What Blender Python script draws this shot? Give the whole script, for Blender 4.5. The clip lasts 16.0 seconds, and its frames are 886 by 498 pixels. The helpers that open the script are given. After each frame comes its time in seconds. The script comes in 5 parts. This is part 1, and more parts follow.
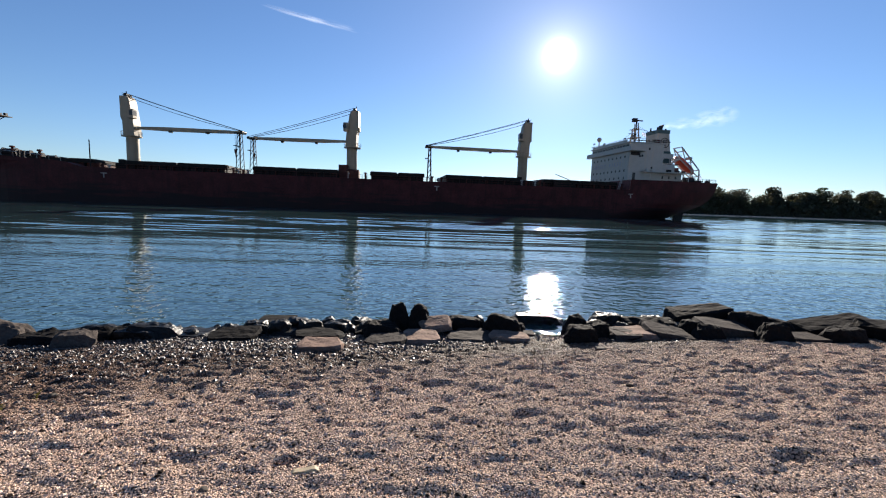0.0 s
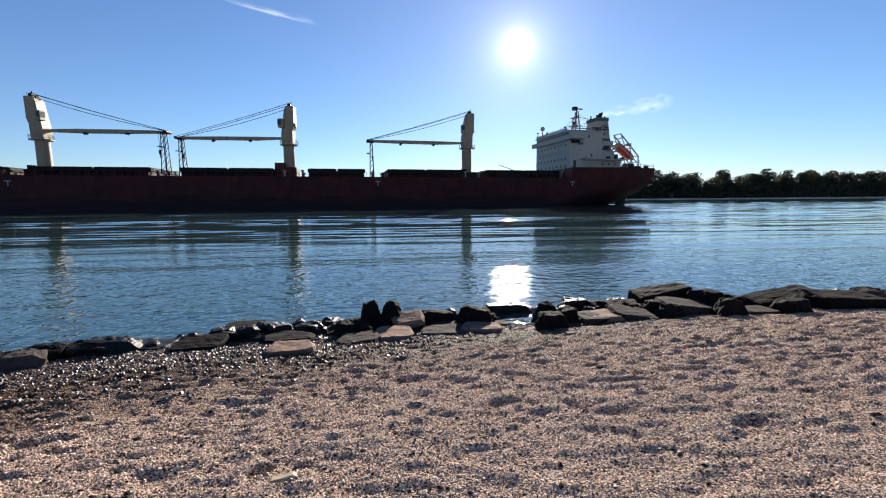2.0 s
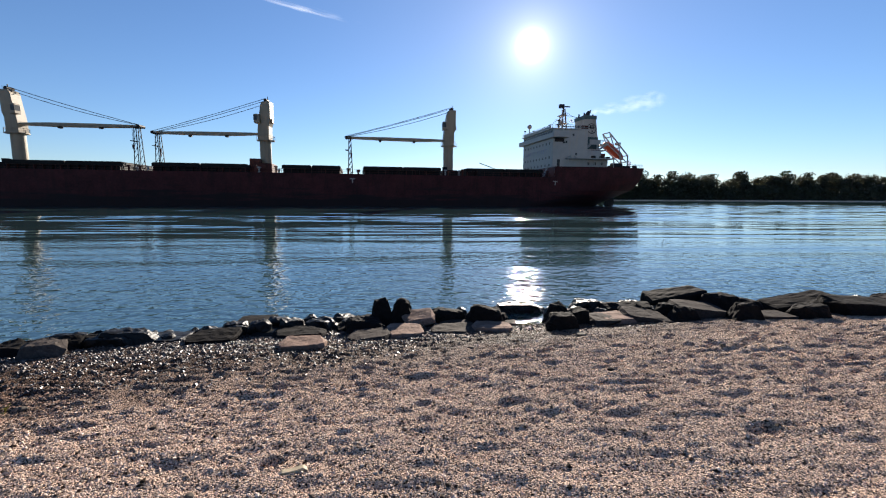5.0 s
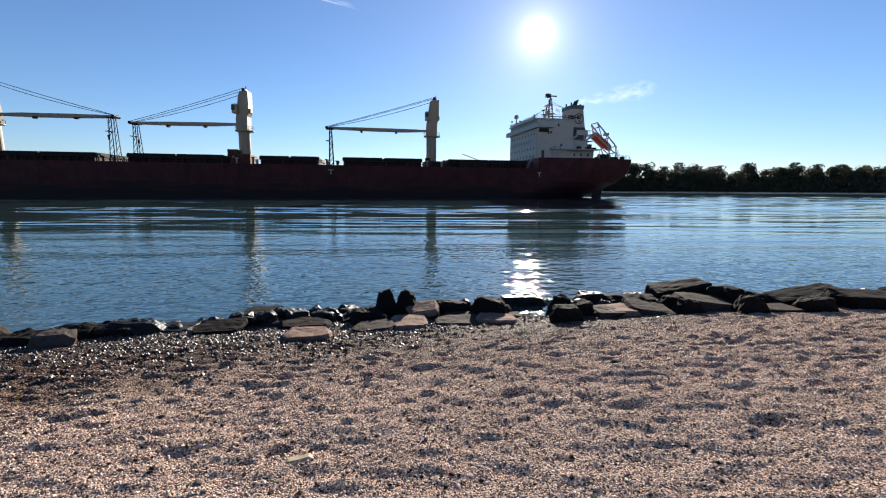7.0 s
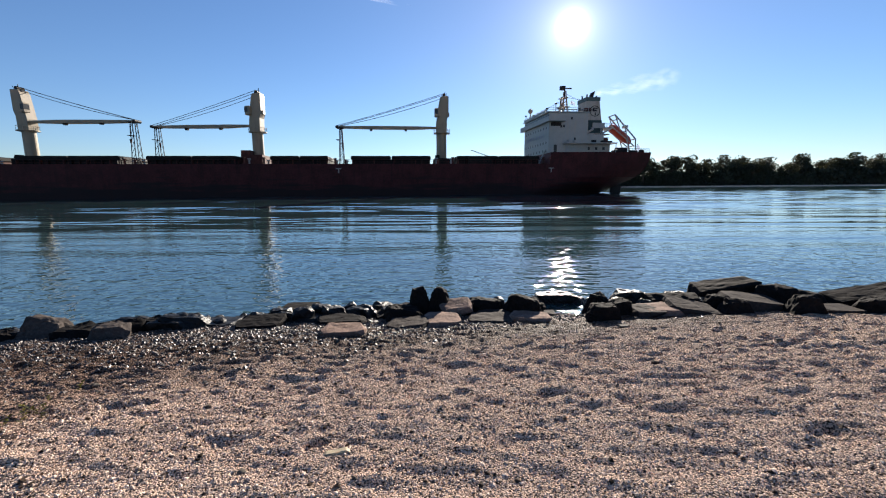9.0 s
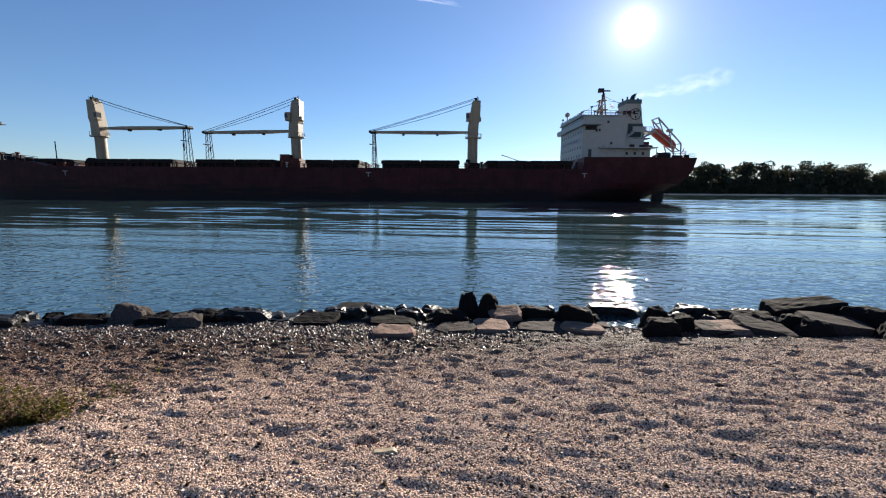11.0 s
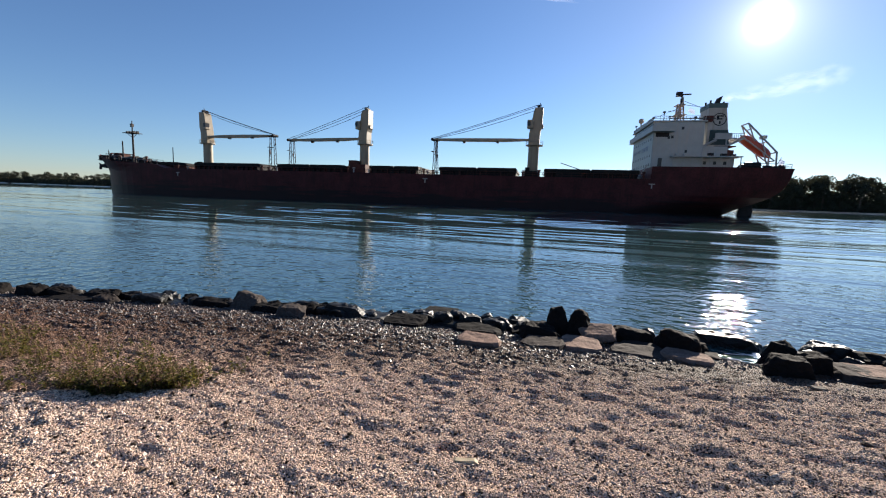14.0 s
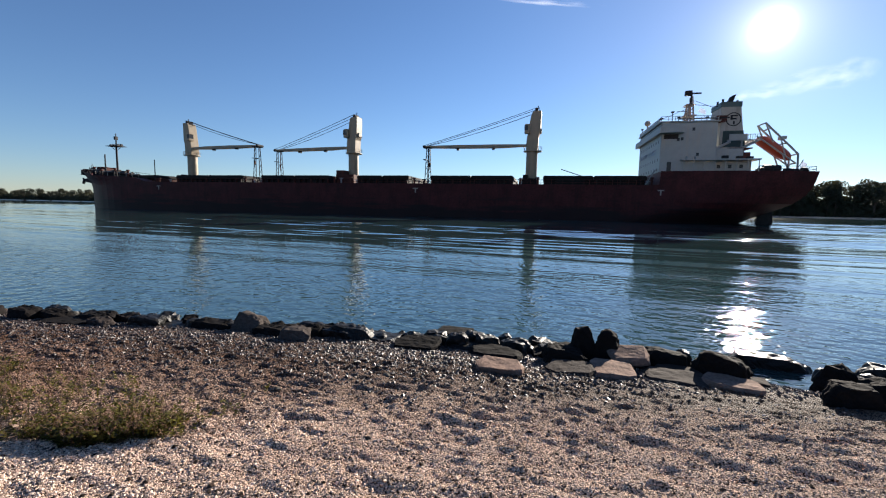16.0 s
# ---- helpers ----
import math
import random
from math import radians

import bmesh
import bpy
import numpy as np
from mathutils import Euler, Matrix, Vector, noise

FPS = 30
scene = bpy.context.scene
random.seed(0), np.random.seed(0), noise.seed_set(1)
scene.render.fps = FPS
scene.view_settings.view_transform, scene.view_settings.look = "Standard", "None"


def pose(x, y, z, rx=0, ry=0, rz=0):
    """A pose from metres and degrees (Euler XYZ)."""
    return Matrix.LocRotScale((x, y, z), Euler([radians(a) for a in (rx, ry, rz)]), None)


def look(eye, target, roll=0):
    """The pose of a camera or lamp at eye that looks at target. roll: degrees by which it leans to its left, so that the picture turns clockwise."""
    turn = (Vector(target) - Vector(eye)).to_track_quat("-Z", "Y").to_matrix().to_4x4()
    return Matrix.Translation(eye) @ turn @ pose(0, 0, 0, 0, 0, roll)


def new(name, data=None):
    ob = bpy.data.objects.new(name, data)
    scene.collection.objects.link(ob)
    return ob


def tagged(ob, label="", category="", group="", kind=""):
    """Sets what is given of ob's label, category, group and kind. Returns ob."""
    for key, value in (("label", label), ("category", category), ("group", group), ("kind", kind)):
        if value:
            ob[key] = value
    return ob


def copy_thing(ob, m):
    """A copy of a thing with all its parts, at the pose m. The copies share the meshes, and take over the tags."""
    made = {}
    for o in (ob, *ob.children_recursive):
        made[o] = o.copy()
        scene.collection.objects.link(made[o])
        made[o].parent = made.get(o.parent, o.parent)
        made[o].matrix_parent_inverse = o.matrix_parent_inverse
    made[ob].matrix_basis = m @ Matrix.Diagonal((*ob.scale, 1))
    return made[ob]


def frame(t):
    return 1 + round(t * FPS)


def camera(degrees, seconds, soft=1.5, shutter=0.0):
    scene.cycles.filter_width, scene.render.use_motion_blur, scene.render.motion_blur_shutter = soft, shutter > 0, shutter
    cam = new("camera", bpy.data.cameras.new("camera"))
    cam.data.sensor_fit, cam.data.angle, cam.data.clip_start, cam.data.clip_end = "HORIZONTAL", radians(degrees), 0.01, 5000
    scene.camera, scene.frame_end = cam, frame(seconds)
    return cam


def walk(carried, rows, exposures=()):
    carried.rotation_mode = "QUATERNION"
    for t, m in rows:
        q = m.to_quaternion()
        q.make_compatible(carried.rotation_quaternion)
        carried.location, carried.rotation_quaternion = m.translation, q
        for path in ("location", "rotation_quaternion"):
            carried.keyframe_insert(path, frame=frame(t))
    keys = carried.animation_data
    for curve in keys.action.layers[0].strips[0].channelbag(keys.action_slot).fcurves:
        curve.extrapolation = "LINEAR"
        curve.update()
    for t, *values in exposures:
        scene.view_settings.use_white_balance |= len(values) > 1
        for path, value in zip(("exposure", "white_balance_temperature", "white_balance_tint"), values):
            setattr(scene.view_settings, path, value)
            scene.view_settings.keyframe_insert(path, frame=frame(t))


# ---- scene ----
# camera: seconds, x, y, z, yaw, pitch, roll; a person stands on the beach and turns after the ship
cam = camera(94.0, 16.0, soft=1.15)
PATH = [
    (0.0, 0.000, -0.000, 2.200, -0.00, -6.20, -1.92),
    (0.5, -0.005, 0.010, 2.198, -2.29, -6.60, -1.18),
    (1.0, -0.009, 0.008, 2.200, -3.71, -6.76, -0.44),
    (1.5, -0.008, 0.011, 2.198, -4.41, -6.88, 0.10),
    (2.0, -0.004, 0.008, 2.200, -4.60, -6.92, 0.46),
    (2.5, -0.006, 0.009, 2.195, -4.55, -6.89, 0.44),
    (3.0, 0.002, 0.007, 2.193, -4.21, -6.86, 0.39),
    (3.5, -0.009, 0.013, 2.197, -3.70, -6.81, 0.15),
    (4.0, -0.011, 0.004, 2.200, -3.25, -6.76, -0.04),
    (6.5, -0.009, 0.001, 2.204, -2.80, -8.12, -0.42),
    (7.0, -0.009, -0.002, 2.205, -2.36, -8.27, -0.33),
    (7.5, -0.010, 0.001, 2.204, -1.52, -8.32, -0.16),
    (8.0, -0.014, 0.007, 2.203, -0.29, -8.42, 0.07),
    (8.5, -0.025, 0.014, 2.205, 0.96, -8.54, 0.25),
    (9.0, -0.023, 0.012, 2.203, 2.03, -8.64, 0.45),
    (11.5, -0.036, -0.011, 2.229, 12.28, -7.82, -0.76),
    (12.0, -0.047, -0.007, 2.231, 15.89, -7.79, -1.22),
    (12.5, -0.059, -0.008, 2.237, 18.86, -7.88, -1.58),
    (13.0, -0.062, -0.010, 2.236, 20.76, -7.86, -1.79),
    (13.5, -0.064, -0.005, 2.236, 21.46, -7.64, -1.92),
    (14.0, -0.066, -0.005, 2.238, 21.60, -7.25, -1.94),
    (14.5, -0.222, 0.279, 2.251, 21.26, -7.25, -1.87),
    (15.0, -0.309, 0.422, 2.257, 21.34, -6.90, -1.69),
    (15.5, -0.320, 0.427, 2.247, 21.99, -6.23, -1.49),
    (16.0, -0.345, 0.410, 2.257, 22.52, -5.78, -1.15),
]
walk(cam, [(t, pose(x, y, z, 90 + p, r, w)) for t, x, y, z, w, p, r in PATH], exposures=[(0, 1.4), (16, 1.4)])

# ---- light ----
SUN_AZ, SUN_EL = radians(14.4), radians(18.8)
SUN_DIR = Vector((math.sin(SUN_AZ) * math.cos(SUN_EL), math.cos(SUN_AZ) * math.cos(SUN_EL), math.sin(SUN_EL)))


def build_world():
    w = bpy.data.worlds.new("sky")
    scene.world = w
    w.use_nodes = True
    nt = w.node_tree
    nt.nodes.clear()
    out = nt.nodes.new("ShaderNodeOutputWorld")
    bg = nt.nodes.new("ShaderNodeBackground")
    bg.inputs["Strength"].default_value = 0.049
    sky = nt.nodes.new("ShaderNodeTexSky")
    sky.sky_type = "NISHITA"
    sky.sun_disc = False
    sky.sun_elevation, sky.sun_rotation = SUN_EL, SUN_AZ
    sky.air_density, sky.dust_density, sky.ozone_density = 1.0, 0.05, 5.0
    clear = nt.nodes.new("ShaderNodeMix")
    clear.data_type, clear.blend_type = "RGBA", "MULTIPLY"
    clear.inputs[0].default_value = 1.0
    clear.inputs[7].default_value = (1.0, 0.99, 1.065, 1)
    nt.links.new(sky.outputs[0], clear.inputs[6])
    nt.links.new(clear.outputs[2], bg.inputs["Color"])
    # the sun's own disc with the aureole round it
    tc = nt.nodes.new("ShaderNodeTexCoord")
    dot = nt.nodes.new("ShaderNodeVectorMath")
    dot.operation = "DOT_PRODUCT"
    dot.inputs[1].default_value = SUN_DIR
    nt.links.new(tc.outputs["Generated"], dot.inputs[0])
    total = None
    for power, gain in ((5000.0, 1.2), (700.0, 0.17), (150.0, 0.07), (14.0, 0.03)):
        mx = nt.nodes.new("ShaderNodeMath")
        mx.operation = "MAXIMUM"
        mx.inputs[1].default_value = 0.0
        nt.links.new(dot.outputs["Value"], mx.inputs[0])
        pw = nt.nodes.new("ShaderNodeMath")
        pw.operation = "POWER"
        pw.inputs[1].default_value = power
        nt.links.new(mx.outputs[0], pw.inputs[0])
        ml = nt.nodes.new("ShaderNodeMath")
        ml.operation = "MULTIPLY"
        ml.inputs[1].default_value = gain
        nt.links.new(pw.outputs[0], ml.inputs[0])
        if total is None:
            total = ml
        else:
            ad = nt.nodes.new("ShaderNodeMath")
            ad.operation = "ADD"
            nt.links.new(total.outputs[0], ad.inputs[0])
            nt.links.new(ml.outputs[0], ad.inputs[1])
            total = ad
    glow = nt.nodes.new("ShaderNodeBackground")
    glow.inputs["Color"].default_value = (1.0, 0.93, 0.86, 1)
    nt.links.new(total.outputs[0], glow.inputs["Strength"])
    add = nt.nodes.new("ShaderNodeAddShader")
    nt.links.new(bg.outputs[0], add.inputs[0])
    nt.links.new(glow.outputs[0], add.inputs[1])
    nt.links.new(add.outputs[0], out.inputs["Surface"])


build_world()
sun = new("sun", bpy.data.lights.new("sun", "SUN"))
sun.data.energy, sun.data.angle, sun.data.color = 5.0, radians(0.53), (1.0, 0.90, 0.78)
sun.matrix_world = look(SUN_DIR * 200, (0, 0, 0))


# ---- materials ----
def material(name, color, rough=0.6, metal=0.0, vary=0.25, scale=3.0, bump=0.0, bump_scale=30.0, streak=0.0, streak_color=(0.1, 0.05, 0.03), spec=0.5, stretch=(1, 1, 1), scuff=False, island=False):
    """A painted or natural surface: base colour with variation at two scales, fine relief and, for plating, rust streaks."""
    m = bpy.data.materials.new(name)
    m.use_nodes = True
    nt = m.node_tree
    b = nt.nodes["Principled BSDF"]
    b.inputs["Metallic"].default_value = metal
    b.inputs["Specular IOR Level"].default_value = spec
    tc = nt.nodes.new("ShaderNodeTexCoord")
    mp = nt.nodes.new("ShaderNodeMapping")
    mp.inputs["Scale"].default_value = stretch
    nt.links.new(tc.outputs["Object"], mp.inputs[0])

    def tex(s, detail=6.0, vec=mp.outputs[0]):
        n = nt.nodes.new("ShaderNodeTexNoise")
        n.inputs["Scale"].default_value = s
        n.inputs["Detail"].default_value = detail
        nt.links.new(vec, n.inputs["Vector"])
        return n

    big, fine = tex(scale), tex(scale * 9)
    mean = nt.nodes.new("ShaderNodeMath")
    mean.operation = "MULTIPLY_ADD"
    nt.links.new(fine.outputs["Fac"], mean.inputs[0])
    mean.inputs[1].default_value = 0.5
    half = nt.nodes.new("ShaderNodeMath")
    half.operation = "MULTIPLY"
    half.inputs[1].default_value = 0.5
    nt.links.new(big.outputs["Fac"], half.inputs[0])
    nt.links.new(half.outputs[0], mean.inputs[2])
    ramp = nt.nodes.new("ShaderNodeValToRGB")
    lo = [max(0, c * (1 - vary)) for c in color]
    hi = [min(1, c * (1 + vary)) for c in color]
    ramp.color_ramp.elements[0].position, ramp.color_ramp.elements[0].color = 0.36, (*lo, 1)
    ramp.color_ramp.elements[1].position, ramp.color_ramp.elements[1].color = 0.64, (*hi, 1)
    nt.links.new(mean.outputs[0], ramp.inputs[0])
    if island:
        # every grain its own tone
        isl = nt.nodes.new("ShaderNodeNewGeometry")
        ramp.color_ramp.elements[0].position, ramp.color_ramp.elements[1].position = 0.1, 0.9
        nt.links.new(isl.outputs["Random Per Island"], ramp.inputs[0])
    col = ramp.outputs[0]
    if scuff:
        # black scuffed boot topping, ragged along its upper edge
        sx = nt.nodes.new("ShaderNodeSeparateXYZ")
        nt.links.new(tc.outputs["Object"], sx.inputs[0])
        ms = nt.nodes.new("ShaderNodeMapping")
        ms.inputs["Scale"].default_value = (0.05, 0.05, 0.5)
        nt.links.new(tc.outputs["Object"], ms.inputs[0])
        sn = tex(1.6, 7.0, ms.outputs[0])
        mz = nt.nodes.new("ShaderNodeMath")
        mz.operation = "MULTIPLY_ADD"
        mz.inputs[1].default_value = -9.0
        nt.links.new(sn.outputs["Fac"], mz.inputs[0])
        nt.links.new(sx.outputs["Z"], mz.inputs[2])
        mr = nt.nodes.new("ShaderNodeMapRange")
        mr.inputs["From Min"].default_value, mr.inputs["From Max"].default_value = -2.6, -1.0
        mr.inputs["To Min"].default_value, mr.inputs["To Max"].default_value = 0.85, 0.0
        nt.links.new(mz.outputs[0], mr.inputs[0])
        mb = nt.nodes.new("ShaderNodeMix")
        mb.data_type = "RGBA"
        nt.links.new(mr.outputs[0], mb.inputs[0])
        nt.links.new(col, mb.inputs[6])
        mb.inputs[7].default_value = (0.012, 0.008, 0.009, 1)
        col = mb.outputs[2]
    if streak:
        mp2 = nt.nodes.new("ShaderNodeMapping")
        mp2.inputs["Scale"].default_value = (1.0, 1.0, 0.12)
        nt.links.new(tc.outputs["Object"], mp2.inputs[0])
        st = tex(1.3, 5.0, mp2.outputs[0])
        sr = nt.nodes.new("ShaderNodeValToRGB")
        sr.color_ramp.elements[0].position, sr.color_ramp.elements[1].position = 0.5, 0.72
        nt.links.new(st.outputs["Fac"], sr.inputs[0])
        k = nt.nodes.new("ShaderNodeMath")
        k.operation = "MULTIPLY"
        k.inputs[1].default_value = streak
        nt.links.new(sr.outputs[0], k.inputs[0])
        mix = nt.nodes.new("ShaderNodeMix")
        mix.data_type = "RGBA"
        nt.links.new(k.outputs[0], mix.inputs[0])
        nt.links.new(col, mix.inputs[6])
        mix.inputs[7].default_value = (*streak_color, 1)
        col = mix.outputs[2]
    nt.links.new(col, b.inputs["Base Color"])
    rr = nt.nodes.new("ShaderNodeMapRange")
    rr.inputs["To Min"].default_value, rr.inputs["To Max"].default_value = max(0.02, rough - 0.12), min(1, rough + 0.12)
    nt.links.new(fine.outputs["Fac"], rr.inputs[0])
    nt.links.new(rr.outputs[0], b.inputs["Roughness"])
    if bump:
        bn = tex(bump_scale, 8.0, tc.outputs["Object"])
        bp = nt.nodes.new("ShaderNodeBump")
        bp.inputs["Strength"].default_value = 1.0
        bp.inputs["Distance"].default_value = bump
        nt.links.new(bn.outputs["Fac"], bp.inputs["Height"])
        nt.links.new(bp.outputs[0], b.inputs["Normal"])
    return m


M_HULL = material("hull_red", (0.05, 0.0105, 0.0115), 0.55, vary=0.4, scale=0.35, streak=0.6, streak_color=(0.02, 0.007, 0.007), bump=0.02, bump_scale=1.2, spec=0.13, scuff=True)
M_DECK = material("deck_red", (0.11, 0.03, 0.025), 0.7, vary=0.4, scale=1.0)
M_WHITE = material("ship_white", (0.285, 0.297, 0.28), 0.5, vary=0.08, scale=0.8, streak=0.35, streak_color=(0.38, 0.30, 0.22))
M_CREAM = material("crane_cream", (0.245, 0.195, 0.125), 0.5, vary=0.1, scale=0.8, streak=0.5, streak_color=(0.15, 0.10, 0.06))
M_HATCH = material("hatch_dark", (0.013, 0.012, 0.011), 0.6, vary=0.4, scale=0.7, streak=0.3, streak_color=(0.04, 0.018, 0.012), spec=0.08)
M_DARK = material("dark_steel", (0.018, 0.016, 0.017), 0.6, vary=0.4, scale=2.0, spec=0.15)
M_RUST = material("rusty_red", (0.07, 0.024, 0.018), 0.7, vary=0.4, scale=1.5, spec=0.15)
M_MAST = material("mast_buff", (0.34, 0.27, 0.22), 0.6, vary=0.2, scale=1.0, streak=0.4, streak_color=(0.2, 0.08, 0.05))
M_ORANGE = material("boat_orange", (0.36, 0.06, 0.03), 0.4, vary=0.12, scale=1.0)
M_GLASS = material("window_glass", (0.02, 0.022, 0.025), 0.3, vary=0.2, scale=1.0, spec=0.3)
M_BLUE = material("letter_blue", (0.22, 0.24, 0.33), 0.5, vary=0.15, scale=4.0)
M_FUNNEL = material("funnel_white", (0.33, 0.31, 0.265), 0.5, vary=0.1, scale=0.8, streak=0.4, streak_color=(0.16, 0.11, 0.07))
M_GREEN = material("funnel_green", (0.035, 0.07, 0.07), 0.5, vary=0.2, scale=1.0)
M_WHITEMARK = material("mark_white", (0.22, 0.20, 0.19), 0.6, vary=0.15, scale=3.0)
M_LEAF = material("leaf_green", (0.040, 0.043, 0.021), 0.7, vary=0.45, scale=0.12)
M_PINE = material("needle_green", (0.03, 0.05, 0.025), 0.7, vary=0.3, scale=0.2)
M_BARK = material("bark", (0.09, 0.065, 0.045), 0.85, vary=0.3, scale=2.0)
M_FLAG = material("flag_cloth", (0.55, 0.6, 0.7), 0.8, vary=0.2, scale=4.0)
M_DOCK = material("dock_white", (0.75, 0.75, 0.72), 0.5, vary=0.1, scale=0.5)


def let_through(m, share, tint):
    """Thin leaves: part of the light shines through them."""
    nt = m.node_tree
    b, out = nt.nodes["Principled BSDF"], nt.nodes["Material Output"]
    src = b.inputs["Base Color"].links[0].from_socket
    mul = nt.nodes.new("ShaderNodeMix")
    mul.data_type, mul.blend_type = "RGBA", "MULTIPLY"
    mul.inputs[0].default_value = 1.0
    mul.inputs[7].default_value = (*tint, 1)
    nt.links.new(src, mul.inputs[6])
    tr = nt.nodes.new("ShaderNodeBsdfTranslucent")
    nt.links.new(mul.outputs[2], tr.inputs["Color"])
    mix = nt.nodes.new("ShaderNodeMixShader")
    mix.inputs[0].default_value = share
    nt.links.new(b.outputs[0], mix.inputs[1])
    nt.links.new(tr.outputs[0], mix.inputs[2])
    nt.links.new(mix.outputs[0], out.inputs["Surface"])


let_through(M_LEAF, 0.24, (1.15, 1.0, 0.8))
let_through(M_PINE, 0.3, (1.2, 1.3, 0.8))


def stone_material(name, color, wet):
    m = material(name, color, 0.9 - 0.5 * wet, vary=0.38, scale=3.2, bump=0.012, bump_scale=14.0, streak=0.25, streak_color=tuple(c * 0.45 for c in color), spec=0.05 + 0.2 * wet)
    return m


# dark stone set near black: its shade against the sun is in the colour
M_STONE = stone_material("stone_grey_backlit", (0.011, 0.0095, 0.009), 0.03)
M_STONE_PINK = stone_material("stone_pink", (0.20, 0.135, 0.105), 0.0)
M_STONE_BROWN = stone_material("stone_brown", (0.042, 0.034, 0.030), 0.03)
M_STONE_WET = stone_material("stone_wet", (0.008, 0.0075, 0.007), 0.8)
M_STONE_ROUGH = stone_material("stone_rough", (0.075, 0.062, 0.054), 0.0)
M_STONE_PALE = stone_material("stone_pale", (0.10, 0.085, 0.07), 0.1)


def sand_material():
    """Coarse shell sand: pale grains, dark grains, wet and darker near the water's level."""
    m = bpy.data.materials.new("sand")
    m.use_nodes = True
    nt = m.node_tree
    b = nt.nodes["Principled BSDF"]
    geo = nt.nodes.new("ShaderNodeNewGeometry")

    def noise_at(s, d=3.0):
        n = nt.nodes.new("ShaderNodeTexNoise")
        n.inputs["Scale"].default_value, n.inputs["Detail"].default_value = s, d
        nt.links.new(geo.outputs["Position"], n.inputs["Vector"])
        return n

    def ramp_of(src, p0, c0, p1, c1):
        r = nt.nodes.new("ShaderNodeValToRGB")
        r.color_ramp.elements[0].position, r.color_ramp.elements[0].color = p0, c0
        r.color_ramp.elements[1].position, r.color_ramp.elements[1].color = p1, c1
        nt.links.new(src, r.inputs[0])
        return r

    grain = nt.nodes.new("ShaderNodeTexVoronoi")
    grain.inputs["Scale"].default_value = 96.0
    nt.links.new(geo.outputs["Position"], grain.inputs["Vector"])
    sep = nt.nodes.new("ShaderNodeSeparateColor")
    nt.links.new(grain.outputs["Color"], sep.inputs[0])
    r1 = ramp_of(sep.outputs[0], 0.03, (0.07, 0.042, 0.028, 1), 0.20, (0.98, 0.75, 0.59, 1))
    # shade between the grains, painted dark towards each cell's edge
    r3 = ramp_of(grain.outputs["Distance"], 0.53, (1, 1, 1, 1), 0.69, (0.08, 0.05, 0.035, 1))
    gap_shade = nt.nodes.new("ShaderNodeMix")
    gap_shade.data_type, gap_shade.blend_type = "RGBA", "MULTIPLY"
    gap_shade.inputs[0].default_value = 1.0
    nt.links.new(r1.outputs[0], gap_shade.inputs[6])
    nt.links.new(r3.outputs[0], gap_shade.inputs[7])
    patch = noise_at(1.4, 5.0)
    r2 = ramp_of(patch.outputs["Fac"], 0.35, (0.88, 0.81, 0.76, 1), 0.65, (1.05, 1.0, 0.96, 1))
    mul = nt.nodes.new("ShaderNodeMix")
    mul.data_type, mul.blend_type = "RGBA", "MULTIPLY"
    mul.inputs[0].default_value = 1.0
    nt.links.new(gap_shade.outputs[2], mul.inputs[6])
    nt.links.new(r2.outputs[0], mul.inputs[7])
    # wet near the water
    xyz = nt.nodes.new("ShaderNodeSeparateXYZ")
    nt.links.new(geo.outputs["Position"], xyz.inputs[0])
    wob = noise_at(0.9, 4.0)
    ad = nt.nodes.new("ShaderNodeMath")
    ad.operation = "MULTIPLY_ADD"
    ad.inputs[1].default_value = 0.22
    nt.links.new(wob.outputs["Fac"], ad.inputs[0])
    nt.links.new(xyz.outputs["Z"], ad.inputs[2])
    # the wet strip is broader towards the low left end of the beach
    lean = nt.nodes.new("ShaderNodeMath")
    lean.operation = "MULTIPLY_ADD"
    lean.inputs[1].default_value = 0.03
    nt.links.new(xyz.outputs["X"], lean.inputs[0])
    nt.links.new(ad.outputs[0], lean.inputs[2])
    wet = nt.nodes.new("ShaderNodeMapRange")
    wet.inputs["From Min"].default_value, wet.inputs["From Max"].default_value = 0.38, 0.57
    wet.inputs["To Min"].default_value, wet.inputs["To Max"].default_value = 1.0, 0.0
    nt.links.new(lean.outputs[0], wet.inputs[0])
    mixw = nt.nodes.new("ShaderNodeMix")
    mixw.data_type = "RGBA"
    dark = nt.nodes.new("ShaderNodeMix")
    dark.data_type, dark.blend_type = "RGBA", "MULTIPLY"
    dark.inputs[0].default_value = 1.0
    dark.inputs[7].default_value = (0.20, 0.15, 0.122, 1)
    nt.links.new(mul.outputs[2], dark.inputs[6])
    nt.links.new(wet.outputs[0], mixw.inputs[0])
    nt.links.new(mul.outputs[2], mixw.inputs[6])
    nt.links.new(dark.outputs[2], mixw.inputs[7])
    nt.links.new(mixw.outputs[2], b.inputs["Base Color"])
    ro = nt.nodes.new("ShaderNodeMapRange")
    ro.inputs["To Min"].default_value, ro.inputs["To Max"].default_value = 0.95, 0.75
    nt.links.new(wet.outputs[0], ro.inputs[0])
    nt.links.new(ro.outputs[0], b.inputs["Roughness"])
    b.inputs["Specular IOR Level"].default_value = 0.12
    b.inputs["Diffuse Roughness"].default_value = 0.6
    clump = noise_at(46.0, 6.0)
    hs = nt.nodes.new("ShaderNodeMath")
    hs.operation = "MULTIPLY_ADD"
    hs.inputs[1].default_value = -0.45
    nt.links.new(grain.outputs["Distance"], hs.inputs[0])
    nt.links.new(clump.outputs["Fac"], hs.inputs[2])
    bp = nt.nodes.new("ShaderNodeBump")
    bp.inputs["Distance"].default_value = 0.06
